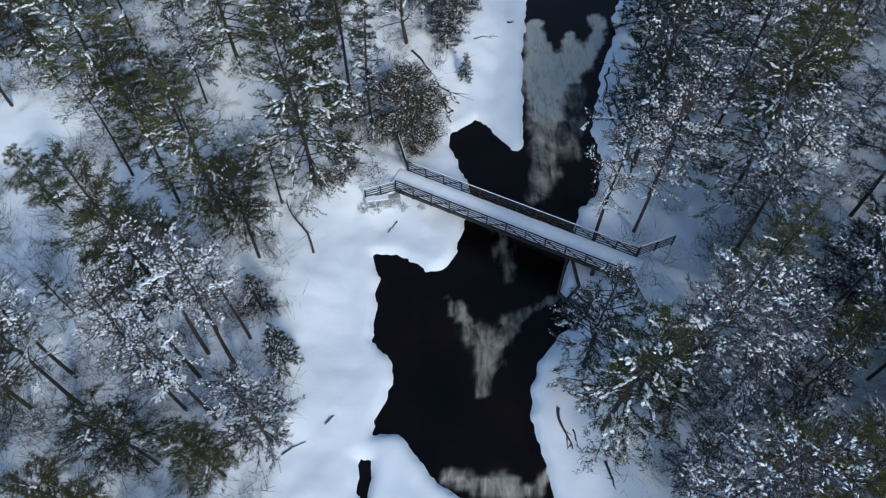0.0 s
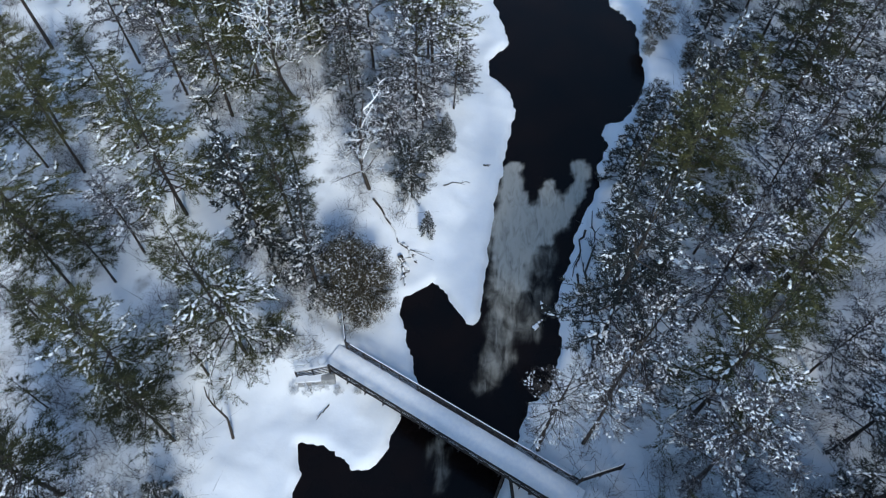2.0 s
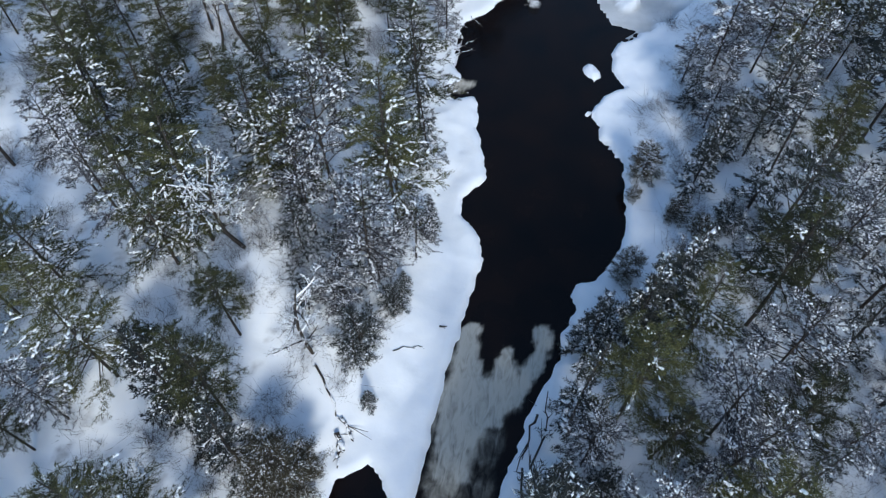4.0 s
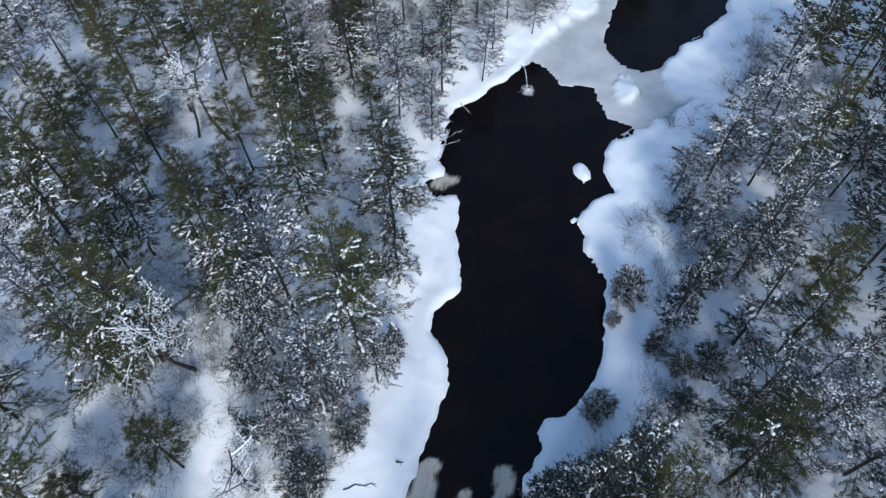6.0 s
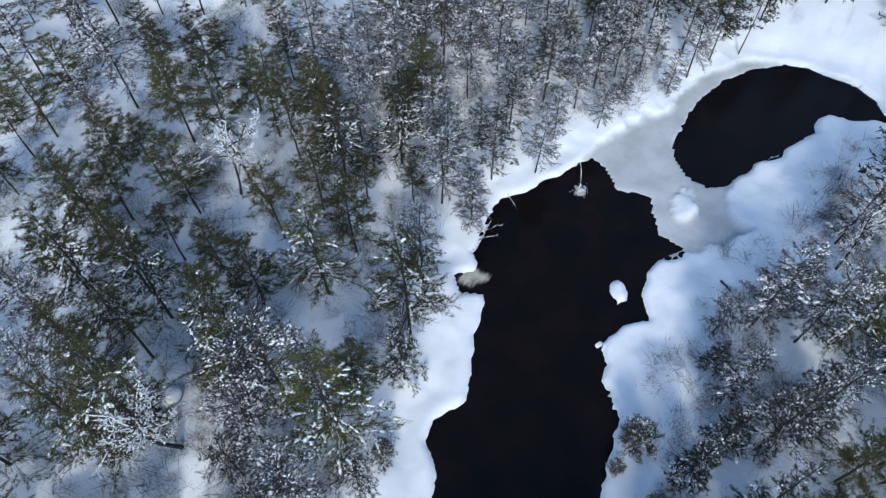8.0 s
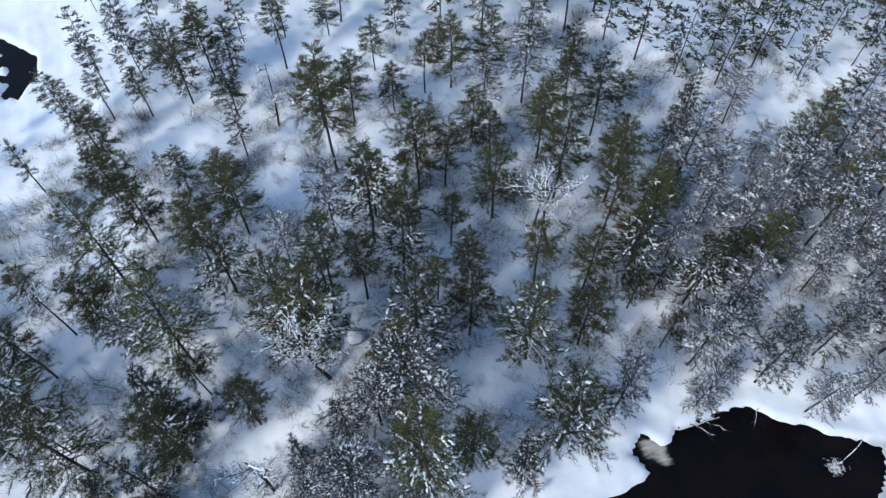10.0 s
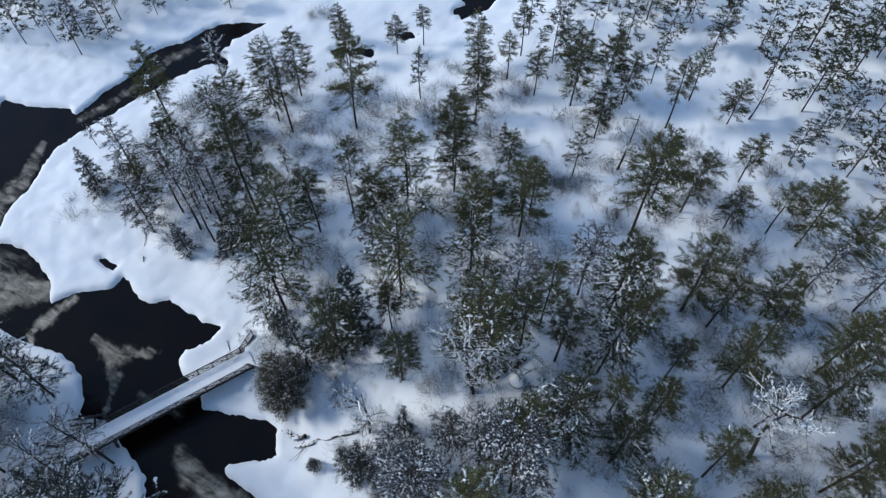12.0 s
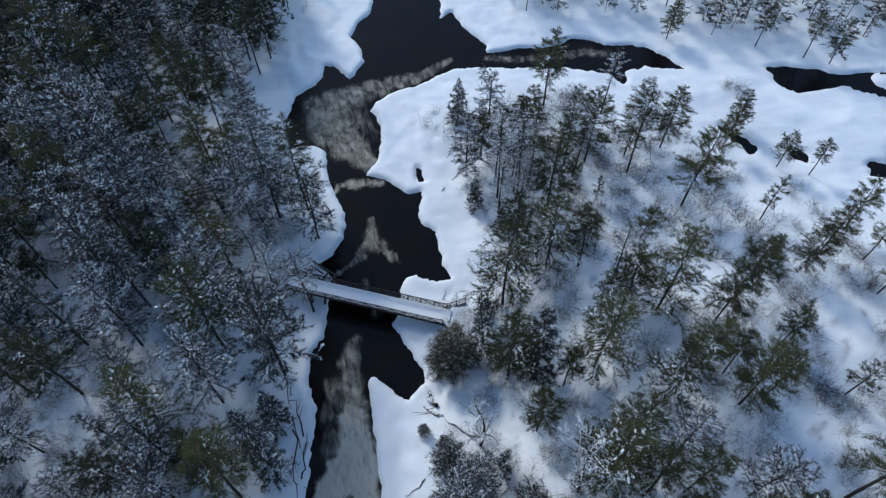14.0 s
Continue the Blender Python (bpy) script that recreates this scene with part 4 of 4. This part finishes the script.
for (x, y), z, d, ice in zip(spots, spot_z, spot_d, spot_ice):
    east = x > 17 + 0.12 * max(0, y - 45)
    open_wood = not east and y < 68
    thick = -23 < x < -4.5 and 18 < y < 45
    mixed = -8 < x < 4 and 52 < y < 68
    if east:
        gap, shore = 2.9 if y < 34 else 5.8 if y < 66 and x < 34 else 5.2 if x < 30 + 0.12 * max(0, y - 45) else 4.2, 6.0 if y < 56 else 10.5
    elif thick:
        gap, shore = 4.6, 7.0
    elif mixed:
        gap, shore = 5.2, 4.5
    elif y > 98 and x > -16:
        gap, shore = 2.9, 2.0
    elif x < -20 and y < 8 + 0.35 * max(0, -40 - x):
        gap, shore = 3.4, 6.5
    elif open_wood and x < -34 and y > 48:
        gap, shore = 4.4, 8.5
    elif open_wood:
        gap, shore = 6.0 if x > -24 else 6.8, 8.5
    else:
        gap, shore = 6.0 if y < 85 else 4.7, 4.5
    if ice > 0.05 or d < 1.2 or min(math.hypot(x - cx, (y - cy)) / r for cx, cy, r in CLEARINGS) < 1:
        continue
    if d > shore and len(joined) < 1350 and np.min(np.hypot(*(near - (x, y)).T)) > gap:
        near = np.concatenate([near, [(x, y)]])
        joined.append((x, y, z, east, open_wood))
    elif d > (4 if east else 6) and len(small) < 3200 and -45 < x < 50 and 15 < y < 130:
        small.append((x, y, z))


def woods(name, label, category, kind, rows):
    """One mesh a material for many trees of a kind."""
    pieces = {}
    for x, y, z, size, turn, pick in rows:
        _, top, grown, mats = KINDS[kind][pick % len(KINDS[kind])]
        c, s = math.cos(turn) * size, math.sin(turn) * size
        spin = np.array([[c, -s, 0], [s, c, 0], [0, 0, size]])
        for growth, mat in zip(grown, mats):
            if growth.v:
                store = pieces.setdefault(mat.name, ([], [], [], mat))
                store[0].append(np.concatenate(growth.v) @ spin.T + (x, y, z))
                store[1].append(growth.quads and np.concatenate(growth.quads))
                store[2].append(growth.tris and np.concatenate(growth.tris))
    root = tagged(new(name), label, category, kind="stuff")
    for mat_name, (vs, qs, ts, mat) in pieces.items():
        start = np.cumsum([0] + [len(v) for v in vs])
        faces = [np.concatenate([f + o for f, o in zip(fs, start) if len(f)]) for fs in (qs, ts) if any(len(f) for f in fs)]
        tagged(part({"dark_bark": "trunks", "branch_snow": "snow_load"}.get(mat_name, "foliage"), mesh_of(name, np.concatenate(vs), faces, mat), root), kind="stuff")
    return root


tall_rows, frost_rows, edges = [], [], {"pine": [], "frosted": [], "sapling": []}
for x, y, z, east, open_wood in joined:
    if (x < 47 and 0 < y < 92) if east else (x > -46 and 15 < y < 110 or x > -16 and 15 < y < 134):  # near the river, tree by tree
        if east:
            edges["pine" if rng.uniform() < 0.25 else "frosted"].append((x, y, rng.choice([9, 12, 15, 17]) * rng.uniform(0.85, 1.1)))
        elif open_wood and x < -16:
            edges["pine" if rng.uniform() < 0.5 else "sapling"].append((x, y, rng.uniform(5, 10)))
        else:
            edges["pine" if rng.uniform() < (0.15 if y > 98 and x > -16 else 0.65 if y > 85 else 0.4) else "frosted"].append((x, y, rng.choice([5, 7, 9, 11]) * rng.uniform(0.85, 1.1) * (1.25 if y > 85 else 1)))
        continue
    row = (x, y, z, rng.uniform(0.55, 1.05) * (1.35 if east else 1.15 if -23 < x < -4.5 and 18 < y < 45 else 0.8 if open_wood else 1.1), rng.uniform(0, 6.28), rng.randint(99))
    (tall_rows if rng.uniform() < (0.3 if east else 0.6) else frost_rows).append(row)
for kind, group in (("pine", "pines of the forest"), ("frosted", "snow-capped conifers"), ("sapling", "young pines")):
    if edges[kind]:
        stand(kind, edges[kind], group)
woods("pine_woods", "dense snowy pine forest covering the land around the river", "forest", "far_pine", tall_rows)
woods("frosted_woods", "snow-capped conifers filling the forest", "forest", "far_frosted", frost_rows)
woods("undergrowth", "low leafless shrubs flecked with snow under the trees", "shrubs", "far_bush", [(x, y, z, rng.uniform(0.5, 1.2), rng.uniform(0, 6.28), rng.randint(9)) for x, y, z in small])


# ---- fallen wood, driftwood and stones ----
def log(name, label, category, a, b, radius, rise=(0.05, 0.05), mat=DEADWOOD, twigs=3, snowy=False, group=""):
    """A bent, tapering piece of wood from a to b, its ends raised over the ground."""
    rng = np.random.RandomState(int(abs(a[0] * 31 + a[1] * 17)) % 9999)
    s = np.linspace(0, 1, 7)[:, None]
    path = np.concatenate([np.array(a) * (1 - s) + np.array(b) * s, 0 * s], 1)
    long = math.hypot(b[0] - a[0], b[1] - a[1])
    path[:, :2] += rng.normal(size=(7, 2)) * 0.03 * long
    ends = ground_height(path[:, 0], path[:, 1])[0]
    path[:, 2] = np.maximum(ends, 0.02) + rise[0] * (1 - s[:, 0]) + rise[1] * s[:, 0] + radius * 0.5
    body = Growth()
    body.tube(path, radius * (1.05 - 0.7 * s[:, 0]), 6)
    root = tagged(new(name), label, category, group)
    part("stem", body.mesh("stem", mat, True), root)
    for _ in range(twigs):
        at, way = along(path, [rng.uniform(0.3, 0.95)])
        g = Growth()
        tip = at[0] + way[0] / np.linalg.norm(way[0]) * 0.25 * long * rng.uniform(0.3, 0.9) + rng.normal(size=3) * (0.12, 0.12, 0.06) * long + UP * 0.06
        g.tube(np.linspace(at[0], tip, 3), np.array([0.45, 0.3, 0.12]) * radius, 4)
        part("twig", g.mesh("twig", mat), root)
    if snowy:
        g = Growth()
        at, way = along(path, rng.uniform(0.05, 0.95, 9))
        g.lumps(at + UP * radius * 0.7, way, rng.uniform(0.2, 0.5, 9), 1.5 * radius * np.ones(9), 0.5 * radius * np.ones(9), rng)
        tagged(part("snow_load", g.mesh("snow_load", LOOSE_SNOW), root), kind="stuff")
    return root


for a, b, r in (((-3.0, 46.4), (-2.2, 45.2), 0.05), ((3.1, 43.6), (2.5, 42.7), 0.05), ((-0.75, 27.9), (-0.2, 28.5), 0.06), ((9.2, 63.1), (11.4, 64.2), 0.05), ((12.4, 66.2), (13.0, 66.25), 0.09), ((-4.2, 28.2), (-3.7, 29.8), 0.05), ((-3.2, 26.0), (-1.9, 26.9), 0.05)):
    log("stick", "dark fallen branch lying on the snow", "branch", a, b, r, group="fallen branches")
for a, b, r in (((13.8, 29.2), (14.6, 26.5), 0.11), ((15.9, 29.9), (16.3, 28.4), 0.08), ((16.5, 25.7), (16.9, 24.1), 0.09), ((14.8, 27.7), (15.2, 26.2), 0.06), ((21.4, 47.4), (21.3, 52.6), 0.09), ((21.2, 55.1), (21.5, 61.9), 0.1), ((21.6, 52.5), (20.9, 56.9), 0.09), ((21.1, 60.4), (20.2, 56.0), 0.1), ((20.4, 56.0), (20.9, 52.1), 0.1), ((31.5, 103.7), (32.6, 102.6), 0.14)):
    log("driftwood", "dark driftwood half buried along the snowy bank", "driftwood", a, b, r, (-0.03, -0.03), twigs=4, group="driftwood on the bank")
for a, b, r in (((-11.9, 67.3), (-9.0, 66.2), 0.13), ((-9.4, 71.0), (-6.1, 69.5), 0.22), ((-19.7, 64.4), (-16.5, 63.3), 0.12), ((-20.7, 52.6), (-17.7, 52.3), 0.13), ((6.5, 57.2), (7.8, 55.7), 0.12), ((3.8, 60.3), (7.8, 55.8), 0.09), ((6.8, 55.2), (7.2, 53.6), 0.12)):
    log("fallen_trunk", "dark fallen tree trunk with a little snow", "log", a, b, r, (0.1, 0.1), BARK, 3, True, "fallen trunks")
log("leaning_snag", "thin dead tree leaning over the snow", "dead tree", (-2.8, 40.7), (-4.4, 42.6), 0.1, (0.0, 3.2), BARK, 5)
log("stump", "dark broken stump sticking out of the snow", "stump", (6.5, 55.9), (7.3, 54.9), 0.22, (0.2, 0.1), BARK, 1, True)

# a birch sapling bowed over the water by snow, with a tuft of rime at its end
bowed = tagged(new("bowed_sapling"), "snow-laden sapling bent down over the black water", "sapling")
s = np.linspace(0, 1, 9)[:, None]
arch = np.array([14.2, 112.6, 0.5]) * (1 - s) + np.array([15.6, 108.9, 0.35]) * s + UP * 1.3 * np.sin(math.pi * s) * (1 - 0.4 * s)
g = Growth()
g.tube(arch, 0.06 * (1.1 - s[:, 0]), 5)
part("stem", g.mesh("stem", TWIG, True), bowed)
g = Growth()
rng = np.random.RandomState(3)
at, way = along(arch, rng.uniform(0.1, 0.95, 26))
g.lumps(at + UP * 0.04, way, rng.uniform(0.2, 0.4, 26), rng.uniform(0.07, 0.13, 26), rng.uniform(0.04, 0.08, 26), rng)
tagged(part("snow_load", g.mesh("snow_load", LOOSE_SNOW), bowed), kind="stuff")
g = Growth()
tip = arch[-1] + rng.normal(size=(260, 3)) * (0.33, 0.33, 0.2) + UP * 0.15
g.caps(tip, rng.normal(size=(260, 3)), rng.uniform(0.1, 0.24, 260), rng.uniform(0.05, 0.1, 260), rng.uniform(0.03, 0.06, 260), rng)
tagged(part("rimed_twigs", g.mesh("rimed_twigs", LOOSE_SNOW), bowed), kind="stuff")
for a, b in (((8.8, 105.2), (10.3, 104.0)), ((8.0, 99.2), (10.0, 101.9)), ((8.4, 98.6), (9.8, 100.2))):
    log("overhanging_branch", "thin pale branch reaching out over the water", "branch", a, b, 0.04, (0.5, 0.25), TWIG, 5, True, "branches over the water")


# boulders under snow
def boulder(x, y, size, seed):
    bm = bmesh.new()
    bmesh.ops.create_icosphere(bm, subdivisions=3, radius=size)
    for v in bm.verts:
        n = noise.noise(v.co * 0.9 / size + Vector((seed, 0, 0)))
        v.co *= 1 + 0.25 * n
        v.co.z *= 0.6
    rock = bpy.data.meshes.new("rock")
    bm.to_mesh(rock)
    for v in bm.verts:
        v.co.z = v.co.z * 1.05 + 0.12 * size
        v.co.xy *= 0.98
    bmesh.ops.delete(bm, geom=[v for v in bm.verts if v.co.z < 0.08 * size], context="VERTS")
    cap = bpy.data.meshes.new("snow_cap")
    bm.to_mesh(cap)
    bm.free()
    rock.materials.append(CONCRETE)
    cap.materials.append(LOOSE_SNOW)
    for me in (rock, cap):
        me.polygons.foreach_set("use_smooth", [True] * len(me.polygons))
    root = tagged(new("boulder"), "grey boulder under a thick cap of snow", "rock", "snow-capped boulders")
    part("rock", rock, root)
    part("snow_cap", cap, root)
    z = float(ground_height(np.array([x]), np.array([y]))[0][0])
    root.matrix_basis = pose(x, y, z + 0.1 * size, 0, 0, seed * 50)


for n, (x, y, size) in enumerate(((-6.9, 71.3, 0.8), (-8.3, 69.9, 0.6))):
    boulder(x, y, size, n + 1)
stand("bush", [(0.6, 44.2, 1.1), (1.6, 44.5, 1.2), (2.5, 44.7, 1.0), (3.6, 44.5, 0.9), (5.0, 44.6, 0.7)], "twiggy shrubs by the bridge")

# the patterns themselves are not part of the place
for some in KINDS.values():
    for root, *_ in some:
        for o in (*root.children_recursive, root):
            bpy.data.objects.remove(o)
